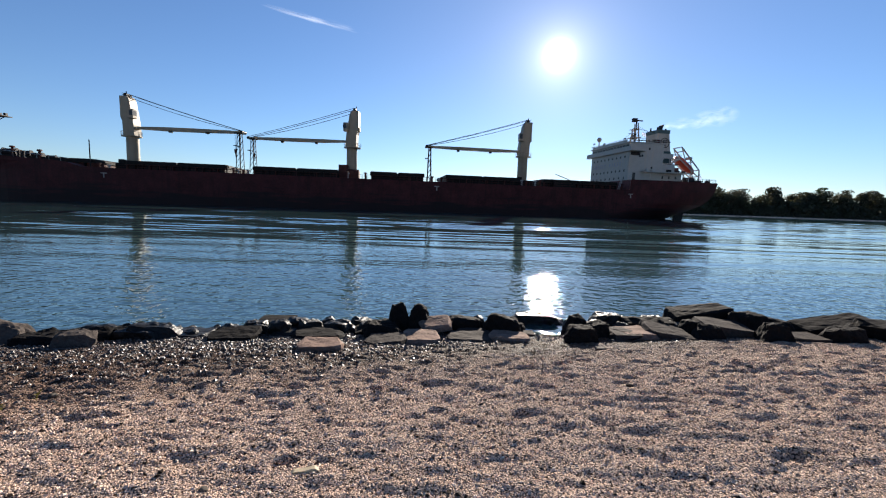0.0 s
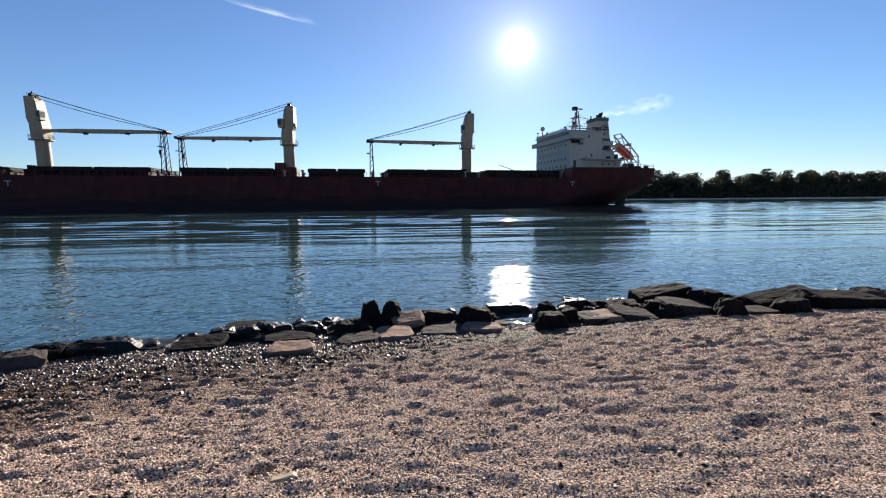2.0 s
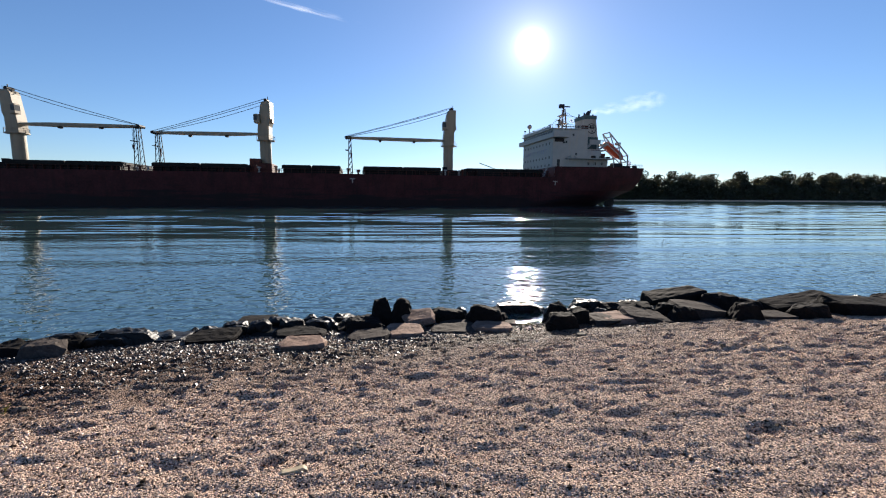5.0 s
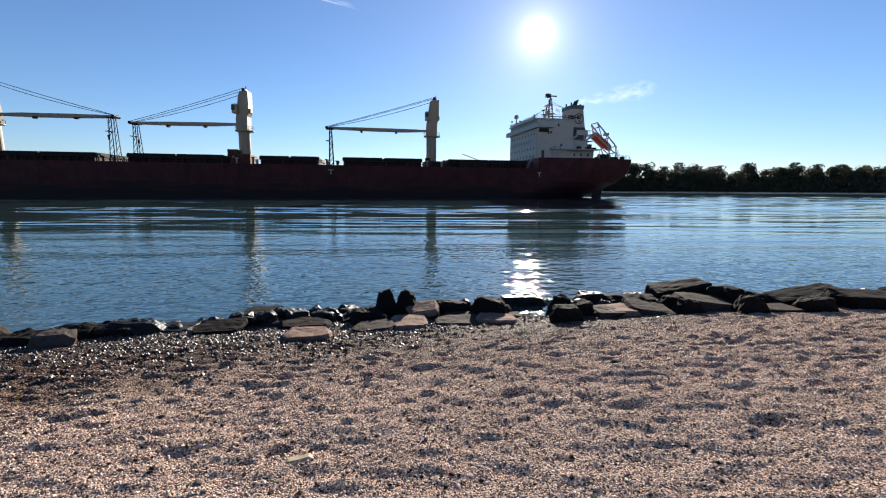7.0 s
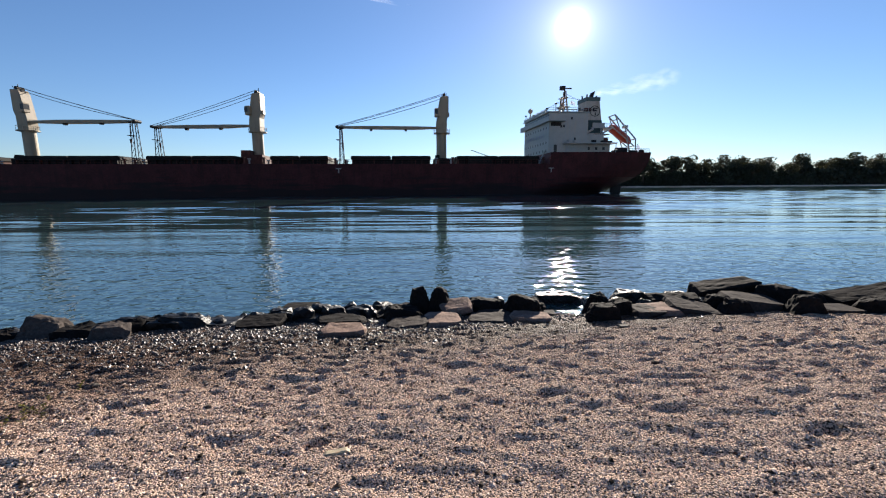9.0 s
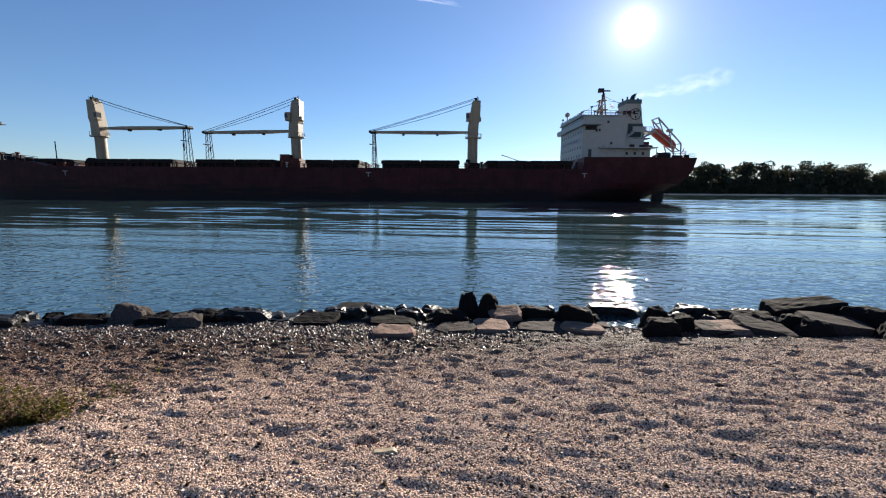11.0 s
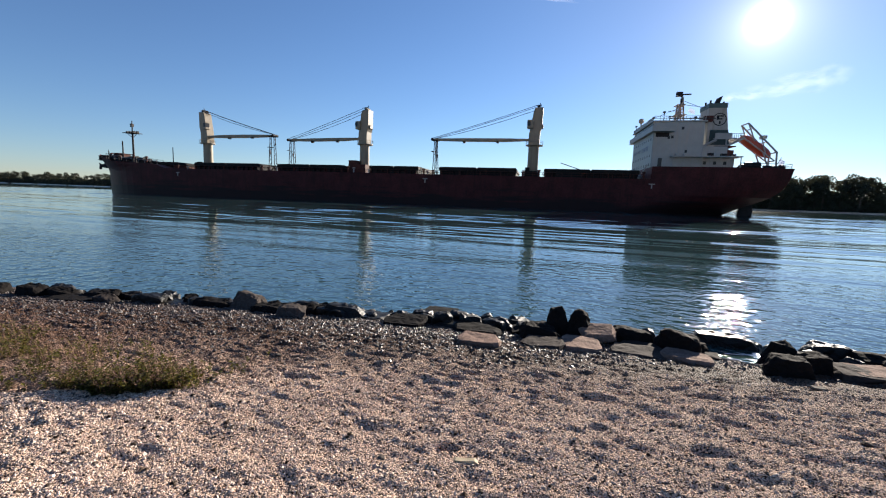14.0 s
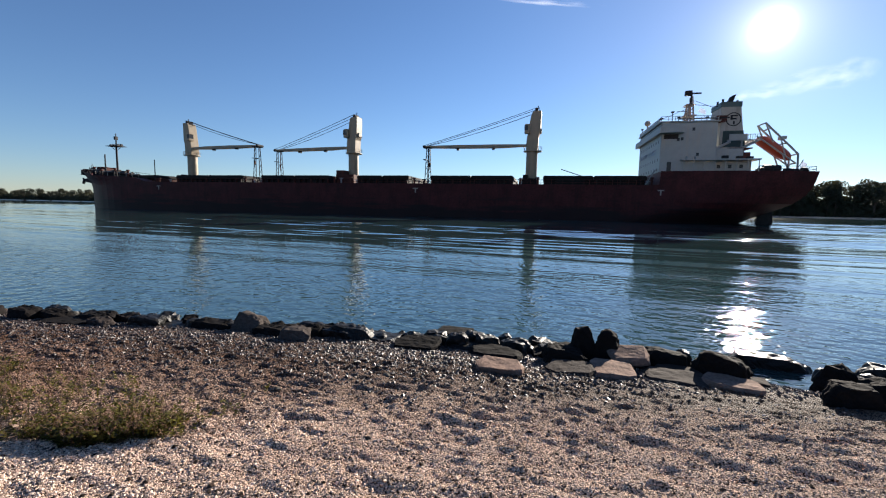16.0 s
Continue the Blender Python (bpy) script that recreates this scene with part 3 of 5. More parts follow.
def build_crane(ship, u, way, house, reach, z0, z1, swing):
    """A deck crane: round pedestal, platform, slewing tower with its cab, lowered jib and wires. way: -1 jib towards the bow, 1 towards the stern; swing: degrees that it is slewed from the middle line."""
    slew = Matrix.Translation((u, 0, 0)) @ Matrix.Rotation(radians(swing), 4, "Z") @ Matrix.Translation((-u, 0, 0))

    def turned(bm):
        bmesh.ops.transform(bm, matrix=slew, verts=bm.verts[:])
        return bm

    bm = tube(B(), (u + way * 0.15, 0, 7.5), (u + way * 0.15, 0, 16.2), 1.38, 1.34, 24)
    crane = part("crane", bm, M_CREAM, ship, "cream ship's deck crane with lowered jib", smooth=False)
    bm = tube(B(), (u, 0, 16.05), (u, 0, 16.25), 2.2, 2.2, 20)
    for i in range(14):
        a = 2 * math.pi * i / 14
        p = Vector((u + 2.15 * math.cos(a), 2.15 * math.sin(a), 16.2))
        tube(bm, p, p + Vector((0, 0, 1.0)), 0.04, seg=4)
        b = 2 * math.pi * (i + 1) / 14
        q = Vector((u + 2.15 * math.cos(b), 2.15 * math.sin(b), 17.2))
        tube(bm, p + Vector((0, 0, 1.0)), q, 0.04, seg=4)
    part("platform", bm, M_CREAM, crane)
    # tower: upright back, front face leaning back towards the top
    f = way
    prof = [(u + f * 1.55, 16.25), (u + f * 1.5, 18.8), (u + f * 0.6, 24.6), (u + f * 0.2, 25.5), (u - f * 1.75, 25.6), (u - f * 1.7, 20.8), (u - f * 1.3, 19.6), (u - f * 1.2, 16.25)]
    bm = prism(B(), prof, -1.3, 1.3)
    part("tower", turned(bevel(bm, 0.08)), M_CREAM, crane)
    bm = box(B(), min(u + f * 0.6, u + f * 2.0), max(u + f * 0.6, u + f * 2.0), -2.1, -0.6, 20.2, 22.4)
    cab = part("cab", turned(bevel(bm, 0.1)), M_CREAM, crane)
    bm = box(B(), min(u + f * 1.2, u + f * 2.03), max(u + f * 1.2, u + f * 2.03), -2.13, -0.75, 20.9, 22.1)
    part("cab_window", turned(bm), M_GLASS, cab, "dark cab window")
    bm = box(B(), min(u - f * 1.2, u - f * 2.0), max(u - f * 1.2, u - f * 2.0), -0.7, 0.7, 20.4, 21.5)
    part("winch_box", turned(bevel(bm, 0.15)), M_CREAM, crane)
    bm = tube(B(), (u - f * 0.6, -0.9, 25.9), (u - f * 0.6, 0.9, 25.9), 0.42, seg=12)
    tube(bm, (u - f * 0.9, 0, 25.5), (u - f * 0.9, 0, 26.9), 0.1, seg=6)
    tube(bm, (u - f * 1.2, -0.9, 25.5), (u - f * 1.2, -0.9, 26.4), 0.05, seg=4)
    tube(bm, (u + f * 0.1, 0.5, 25.2), (u + f * 0.1, -0.5, 25.2), 0.35, seg=10)
    part("head_sheave", turned(bm), M_DARK, crane)
    # jib: two tapering booms meeting at the tip
    tip = u + f * reach
    bm = B()
    for s in (-1, 1):
        prof = [(u + f * 1.2, z0 - 0.15), (u + f * 8, z0 - 0.42), (u + f * 18, (z0 + z1) / 2 - 0.4), (tip, z1 - 0.2), (tip, z1 + 0.2), (u + f * 18, (z0 + z1) / 2 + 0.32), (u + f * 8, z0 + 0.32), (u + f * 1.2, z0 + 0.2)]
        prism(bm, prof, s * 0.75 - 0.22, s * 0.75 + 0.22)
    for k in range(1, 7):
        x = u + (tip - u) * k / 7
        box(bm, x - 0.15, x + 0.15, -0.6, 0.6, z0 - 0.1, z0 + 0.1)
    jib = part("jib", turned(bm), M_CREAM, crane)
    bm = tube(B(), (tip, -1.0, z1), (tip, 1.0, z1), 0.38, seg=10)
    part("jib_sheave", turned(bm), M_DARK, crane)
    for k in (0.35, 0.68):
        x = u + (tip - u) * k
        part("wire_guide", turned(box(B(), x - 0.3, x + 0.3, -0.4, 0.4, z0 - 0.85, z0 - 0.35)), M_DARK, crane)
    top = Vector((u - f * 0.6, 0, 26.0))
    for s, dz in ((-0.8, 0.3), (0.5, 0.2), (0.8, -0.45)):
        a = top + Vector((0, s, dz))
        b = Vector((tip, s, z1 + 0.3))
        sag = 0.2 if dz > 0 else 0.55
        pts = [a.lerp(b, i / 10) + Vector((0, 0, -sag * 4 * (i / 10) * (1 - i / 10))) for i in range(11)]
        bm = cable(B(), pts, 0.065)
        part("wire", turned(bm), M_DARK, crane)
    # jib rest: a trestle on deck under the tip, with the hook hanging beside it
    x = tip - f * 0.9
    bm = B()
    for s in (-1, 1):
        tube(bm, (x - 0.55, s * 1.1, 7.5), (x - 0.25, s * 0.7, z1 - 0.2), 0.1, seg=5)
        tube(bm, (x + 0.55, s * 1.1, 7.5), (x + 0.25, s * 0.7, z1 - 0.2), 0.1, seg=5)
        for i in range(7):
            k0, k1 = i / 7, (i + 1) / 7
            zz = lambda k: 7.5 + (z1 - 7.7) * k
            hw = lambda k: 0.55 - 0.3 * k
            tube(bm, (x - hw(k0), s * (1.1 - 0.4 * k0), zz(k0)), (x + hw(k1), s * (1.1 - 0.4 * k1), zz(k1)), 0.06, seg=4)
    box(bm, x - 0.8, x + 0.8, -1.1, 1.1, z1 - 0.3, z1 - 0.12)
    box(bm, x - 1.2, x - 0.4, -0.9, 0.9, z1 - 3.3, z1 - 3.15)
    part("jib_rest", turned(bm), M_DARK, ship, "dark lattice trestle holding the jib")
    hx = tip + (1.2 if f < 0 else -2.04)
    bm = tube(B(), (hx, 0, z1), (hx, 0, z1 - 4.0), 0.04, seg=4)
    tube(bm, (hx, 0, z1 - 4.0), (hx, 0, z1 - 5.0), 0.28, 0.2, 8)
    tube(bm, (hx, 0, z1 - 5.0), (hx + 0.1, 0, z1 - 5.9), 0.09, seg=6)
    part("hook_block", turned(bm), M_RUST, crane)
    # winch house at the foot
    if house:
        bm = box(B(), u - 3.2, u + 1.9, -4.2, 3.4, 7.5, 10.3)
        box(bm, u - 3.2, u - 0.9, -4.0, 2.0, 10.3, 11.4)
        part("mast_house", bevel(bm, 0.06), M_RUST, ship, "dark rust-red mast house at the crane's foot")
    else:
        bm = box(B(), u - 2.2, u + 1.8, -3.2, 3.2, 7.5, 9.5)
        box(bm, u - 2.0, u - 0.9, -2.4, -1.0, 9.5, 10.4)
        part("mast_house", bevel(bm, 0.06), M_HATCH, ship)


def build_house(ship):
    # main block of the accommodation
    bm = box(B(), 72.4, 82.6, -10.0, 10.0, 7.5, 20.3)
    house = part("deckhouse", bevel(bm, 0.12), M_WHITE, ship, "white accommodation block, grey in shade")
    # bridge: wings, parapet and window band
    bm = box(B(), 71.9, 76.2, -11.9, 11.9, 18.0, 18.22)
    bridge = part("bridge_wing", bm, M_WHITE, house)
    bm = box(B(), 71.7, 71.9, -11.9, 11.9, 18.0, 19.2)
    box(bm, 71.9, 76.2, -11.95, -11.8, 18.0, 19.2)
    box(bm, 71.9, 76.2, 11.8, 11.95, 18.0, 19.2)
    part("wing_bulwark", bm, M_WHITE, bridge)
    for i in range(13):
        y = -9.0 + 1.5 * i
        bm = box(B(), 72.3, 72.39, y - 0.55, y + 0.55, 19.4, 19.9)
        part("bridge_window", bm, M_GLASS, house, "dark bridge window")
    bm = box(B(), 72.0, 83.0, -10.2, 10.2, 20.3, 20.55)
    part("monkey_deck", bm, M_WHITE, house)
    bm = B()
    for s in (-10, 10):
        for i in range(9):
            tube(bm, (72.2 + i * 1.3, s, 20.5), (72.2 + i * 1.3, s, 21.5), 0.05, seg=4)
        for z in (21.0, 21.5):
            tube(bm, (72.2, s, z), (82.6, s, z), 0.045, seg=4)
    for i in range(14):
        tube(bm, (72.2, -10 + i * 20 / 13, 20.5), (72.2, -10 + i * 20 / 13, 21.4), 0.05, seg=4)
    tube(bm, (72.2, -10, 21.4), (72.2, 10, 21.4), 0.06, seg=4)
    part("roof_railing", bm, M_WHITE, house)
    bm = box(B(), 72.05, 72.2, -9.2, 9.2, 20.62, 21.15)
    part("wind_screen", bm, M_WHITE, house)
    # windows in the front wall, by decks
    for z, n in ((11.0, 8), (13.0, 9), (16.7, 9)):
        for i in range(n):
            y = -8.2 + 16.4 * i / (n - 1)
            bm = box(B(), 72.35, 72.42, y - 0.25, y + 0.25, z - 0.3, z + 0.3)
            part("porthole", bm, M_GLASS, house, "small dark cabin window")
    for u, z in ((78.3, 18.9), (75.6, 16.9), (76.3, 17.0), (79.3, 13.9)):
        part("porthole", box(B(), u - 0.25, u + 0.25, -10.03, -9.95, z - 0.3, z + 0.3), M_GLASS, house, "small dark cabin window")
    # shade under the bridge wing as a flat dark panel; doorway, ladders on the side
    part("recess_shade", box(B(), 72.9, 75.6, -10.05, -9.96, 17.0, 17.95), M_DARK, house, "flat dark panel standing in for the shade under the bridge wing")
    for u in (74.2,):
        part("house_door", box(B(), u - 0.4, u + 0.4, -10.04, -9.96, 10.5, 12.4), M_GLASS, house, "dark doorway")
    for y0, y1 in ((-8.0, -10.2), (6.0, 8.2)):
        bm = B()
        for s in (-0.35, 0.35):
            tube(bm, (72.2, y0 + s, 11.0), (69.9, y1 + s, 7.6), 0.08, seg=4)
        for i in range(8):
            k = i / 8
            box(bm, 72.1 - 2.3 * k - 0.12, 72.1 - 2.3 * k + 0.12, y0 + (y1 - y0) * k - 0.35, y0 + (y1 - y0) * k + 0.35, 10.95 - 3.4 * k, 11.0 - 3.4 * k)
        part("stair", bm, M_WHITE, house)
    # lettering across the front
    for i, ch in enumerate("SAFETY FIRST"):
        if ch == " ":
            continue
        cu = bpy.data.curves.new("letter", "FONT")
        cu.body, cu.size, cu.align_x, cu.extrude = ch, 1.5, "CENTER", 0.02
        tmp = new("letter_source", cu)
        bpy.context.view_layer.update()
        me = bpy.data.meshes.new_from_object(tmp.evaluated_get(bpy.context.evaluated_depsgraph_get()))
        bpy.data.objects.remove(tmp)
        me.materials.clear()
        me.materials.append(M_BLUE)
        ob = new("letter", me)
        ob.parent = house
        ob.matrix_local = pose(72.34, 8.2 - 1.3 * i, 14.4, 90, 0, -90)
        ob["label"] = "faded blue painted letter"
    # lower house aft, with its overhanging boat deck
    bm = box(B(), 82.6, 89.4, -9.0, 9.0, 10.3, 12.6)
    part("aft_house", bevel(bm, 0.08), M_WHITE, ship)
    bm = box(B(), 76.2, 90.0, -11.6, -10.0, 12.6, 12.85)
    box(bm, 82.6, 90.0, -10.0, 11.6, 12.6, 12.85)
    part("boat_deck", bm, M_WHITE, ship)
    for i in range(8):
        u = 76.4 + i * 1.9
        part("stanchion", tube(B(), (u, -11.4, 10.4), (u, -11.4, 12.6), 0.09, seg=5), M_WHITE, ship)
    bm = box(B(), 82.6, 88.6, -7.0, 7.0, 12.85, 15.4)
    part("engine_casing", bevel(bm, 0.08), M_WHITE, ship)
    for u, z in ((77.6, 13.4), (79.2, 13.3), (84.0, 13.5), (86.5, 13.4), (88.3, 13.3)):
        part("deck_locker", bevel(box(B(), u - 0.5, u + 0.5, -11.2, -10.3, 12.85, z), 0.05), M_DARK if u > 80 else M_WHITE, ship)
    for u in (83.6, 85.6, 87.6):
        part("aft_window", box(B(), u - 0.3, u + 0.3, -9.04, -8.98, 11.2, 11.9), M_GLASS, ship)
    # platform that the boat is boarded from, with its sloping bracket
    bm = box(B(), 86.8, 93.2, -3.4, 3.4, 17.5, 17.7)
    box(bm, 87.2, 90.6, -3.2, 3.2, 17.7, 18.9)
    plat = part("boat_platform", bm, M_WHITE, ship)
    for s in (-3.2, 3.2):
        bm = B()
        tube(bm, (86.5, s, 14.2), (92.6, s, 17.5), 0.28, seg=6)
        tube(bm, (82.8, s * 1.6, 14.8), (87.4, s, 17.3), 0.3, seg=6)
        tube(bm, (89.6, s, 12.8), (89.6, s, 17.5), 0.2, seg=6)
        for i in range(7):
            tube(bm, (90.7 + i * 0.42, s, 17.7), (90.7 + i * 0.42, s, 18.8), 0.05, seg=4)
        tube(bm, (90.7, s, 18.8), (93.2, s, 18.8), 0.05, seg=4)
        part("platform_bracket", bm, M_WHITE, plat)
    bm = box(B(), 86.2, 90.4, -6.5, 6.5, 15.4, 15.6)
    box(bm, 86.8, 89.9, -6.9, -5.0, 13.2, 14.6)
    part("liferaft_deck", bm, M_RUST, ship)


def build_funnel(ship):
    bm = B()
    lo = [(84.4, -3.3), (89.6, -3.3), (89.6, 3.3), (84.4, 3.3)]
    hi = [(84.6, -2.7), (88.2, -2.7), (88.2, 2.7), (84.6, 2.7)]
    a = [bm.verts.new((x, y, 12.9)) for x, y in lo]
    b = [bm.verts.new((x, y, 24.8)) for x, y in hi]
    for i in range(4):
        j = (i + 1) % 4
        bm.faces.new((a[i], a[j], b[j], b[i]))
    bm.faces.new(b)
    bevel(bm, 0.15, 2)
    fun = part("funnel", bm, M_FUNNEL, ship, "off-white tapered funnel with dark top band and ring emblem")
    part("funnel_band", box(B(), 84.45, 88.35, -2.85, 2.85, 23.9, 24.95), M_GREEN, fun, "dark green band round the funnel top")
    bm = B()
    vs = [bm.verts.new(v) for v in ((85.0, -3.20, 15.5), (89.3, -3.21, 15.5), (88.9, -3.06, 18.9), (85.1, -3.06, 18.9))]
    bm.faces.new(vs)
    bmesh.ops.solidify(bm, geom=bm.faces[:], thickness=0.12)
    part("vent_grille", bm, M_GREEN, fun, "dark ventilation grille panel")
    # round emblem: a ring with plain bars
    bm = B()
    n = 28
    cx, cz = 86.9, 21.3
    yy = lambda z: -3.3 + 0.6 * (z - 12.9) / 11.9 - 0.04
    for i in range(n):
        t0, t1 = 2 * math.pi * i / n, 2 * math.pi * (i + 1) / n
        q = [(cx + r * math.cos(t), cz + r * math.sin(t)) for r, t in ((1.45, t0), (1.45, t1), (1.25, t1), (1.25, t0))]
        bm.faces.new([bm.verts.new((x, yy(z), z)) for x, z in q])
    for x0, x1, z0, z1 in ((86.3, 86.75, 21.2, 22.2), (86.75, 87.7, 21.9, 22.2), (86.75, 87.5, 21.25, 21.55), (86.85, 87.15, 20.2, 20.95)):
        bm.faces.new([bm.verts.new((x, yy(z), z)) for x, z in ((x0, z0), (x1, z0), (x1, z1), (x0, z1))])
    part("emblem", bm, M_DARK, fun, "dark ring emblem with plain bars")
    # exhaust cowl leaning aft, pipes and platform
    bm = prism(B(), ((86.5, 24.9), (87.5, 24.9), (87.4, 25.5), (87.9, 27.0), (87.1, 26.7), (86.6, 25.7)), -0.7, 0.7)
    part("exhaust_cowl", bevel(bm, 0.08), M_DARK, fun, "dark exhaust cowl leaning aft")
    for x, y, h in ((85.1, -1.6, 25.8), (85.2, 1.6, 26.0), (87.9, -1.4, 25.5), (87.8, 1.5, 25.6)):
        part("exhaust_pipe", tube(B(), (x, y, 24.8), (x, y, h), 0.22, seg=8), M_DARK, fun)
    bm = box(B(), 82.0, 85.2, -3.6, 3.6, 20.7, 20.9)
    box(bm, 83.6, 85.4, -3.7, -2.9, 20.9, 22.0)
    for i in range(6):
        tube(bm, (80.6 + i * 0.9, -3.6, 20.9), (80.6 + i * 0.9, -3.6, 21.8), 0.05, seg=4)
    part("funnel_platform", bm, M_RUST, fun)
    fun.location = (0.9, 0.0, 0.7)


def build_masts(ship):
    # radar mast on the wheelhouse roof: two legs, platforms, scanners
    bm = B()
    for s in (-1.3, 1.3):
        tube(bm, (79.3, s, 20.4), (79.7, s * 0.6, 25.6), 0.26, 0.2, 8)
        tube(bm, (80.9, s, 20.4), (80.3, s * 0.6, 27.6), 0.24, 0.16, 8)
        for i in range(4):
            z = 21.0 + i * 1.5
            tube(bm, (79.35 + 0.08 * i, s * 0.85, z), (80.75 - 0.1 * i, s * 0.85, z + 1.1), 0.08, seg=5)
            tube(bm, (79.35 + 0.08 * i, s * 0.85, z), (80.75 - 0.1 * i, s * 0.85, z), 0.08, seg=5)
    mast = part("radar_mast", bm, M_MAST, ship, "buff lattice radar mast with scanners")
    bm = box(B(), 78.7, 81.2, -1.6, 1.6, 23.3, 23.5)
    part("mast_platform", bevel(bm, 0.04), M_MAST, mast)
    bm = box(B(), 79.0, 80.9, -1.3, 1.3, 25.7, 25.85)
    part("mast_platform", bevel(bm, 0.04), M_MAST, mast)
    bm = box(B(), 79.2, 80.2, -0.5, 0.5, 23.5, 24.2)
    part("instrument_box", bevel(bm, 0.04), M_MAST, mast)
    bm = box(B(), 79.1, 82.2, -0.15, 0.15, 28.2, 28.5)
    tube(bm, (80.3, 0, 25.8), (80.3, 0, 28.2), 0.2, seg=8)
    box(bm, 79.0, 80.3, -0.5, 0.5, 27.9, 28.9)
    part("radar_scanner", bm, M_DARK, mast, "grey radar scanner bar")
    bm = tube(B(), (77.3, -1.0, 24.3), (80.0, -1.0, 24.4), 0.07, seg=5)
    tube(bm, (79.7, -2.2, 25.9), (79.7, 2.2, 25.9), 0.08, seg=5)
    part("yard", bm, M_DARK, mast)
    for x, y, h in ((74.6, -8.5, 22.8), (76.1, 3.5, 22.2), (77.0, -4.0, 22.6), (75.3, 8.5, 22.4), (78.0, 6.0, 22.2), (73.0, -6.5, 21.9), (73.2, 4.5, 22.0), (72.6, 9.5, 22.6), (81.5, -7.0, 21.9)):
        bm = tube(B(), (x, y, 20.5), (x, y, h), 0.08, seg=5)
        box(bm, x - 0.25, x + 0.25, y - 0.25, y + 0.25, h - 0.3, h)
        part("roof_antenna", bm, M_DARK, ship)
    bm = tube(B(), (73.4, 8.0, 20.5), (73.4, 8.0, 23.0), 0.16, seg=8)
    bmesh.ops.create_uvsphere(bm, u_segments=14, v_segments=10, radius=0.68, matrix=Matrix.Translation((73.4, 8.0, 23.6)))
    part("satellite_dome", bm, M_MAST, ship, "grey satellite dome on a post")
    part("awning_spar", box(B(), 75.4, 84.6, -9.7, -9.45, 20.95, 21.15), M_DARK, ship, "dark spar along the roof edge")
    for a, b in (((79.4, 0, 25.0), (72.6, -6, 21.5)), ((80.4, 0, 26.0), (85.0, -2, 24.9)), ((80.4, 0, 27.0), (85.4, 1, 25.3))):
        part("stay_wire", tube(B(), a, b, 0.045, seg=4), M_DARK, ship)
    bm = B()
    bm.faces.new([bm.verts.new(v) for v in ((81.6, -0.8, 24.2), (83.2, -0.8, 23.5), (83.0, -0.8, 24.6), (81.9, -0.8, 25.1))])
    bmesh.ops.solidify(bm, geom=bm.faces[:], thickness=0.03)
    part("signal_flag", bm, M_FLAG, ship, "small white and dark signal flag")
    # foremast on the forecastle
    bm = tube(B(), (-82.9, 0, 9.3), (-82.9, 0, 19.4), 0.34, 0.26, 10)
    tube(bm, (-82.9, 0, 19.4), (-82.9, 0, 23.3), 0.24, 0.12, 8)
    fm = part("foremast", bm, M_DARK, ship, "dark foremast with a lamp crosstree")
    bm = box(B(), -85.2, -80.6, -1.6, 1.6, 19.25, 19.42)
    for x in (-85.0, -83.8, -82.0, -80.8):
        box(bm, x - 0.25, x + 0.25, -0.3, 0.3, 19.42, 20.0)
    tube(bm, (-84.8, 0, 19.2), (-82.9, 0, 17.9), 0.08, seg=5)
    tube(bm, (-81.0, 0, 19.2), (-82.9, 0, 17.9), 0.08, seg=5)
    box(bm, -83.3, -82.6, -0.4, 0.4, 21.4, 22.4)
    part("crosstree", bm, M_DARK, fm)
    for x, y, z0, z1, r in ((-81.2, -5.0, 9.4, 16.2, 0.22), (-58.0, -9.0, 7.6, 13.9, 0.13), (-89.6, -3.0, 10.5, 13.2, 0.08)):
        part("deck_post", tube(B(), (x, y, z0), (x, y, z1), r, r * 0.8, 8), M_DARK, ship)
    part("bow_jack", tube(B(), (-92.0, 0, 11.3), (-93.4, 0, 13.9), 0.08, seg=5), M_DARK, ship)


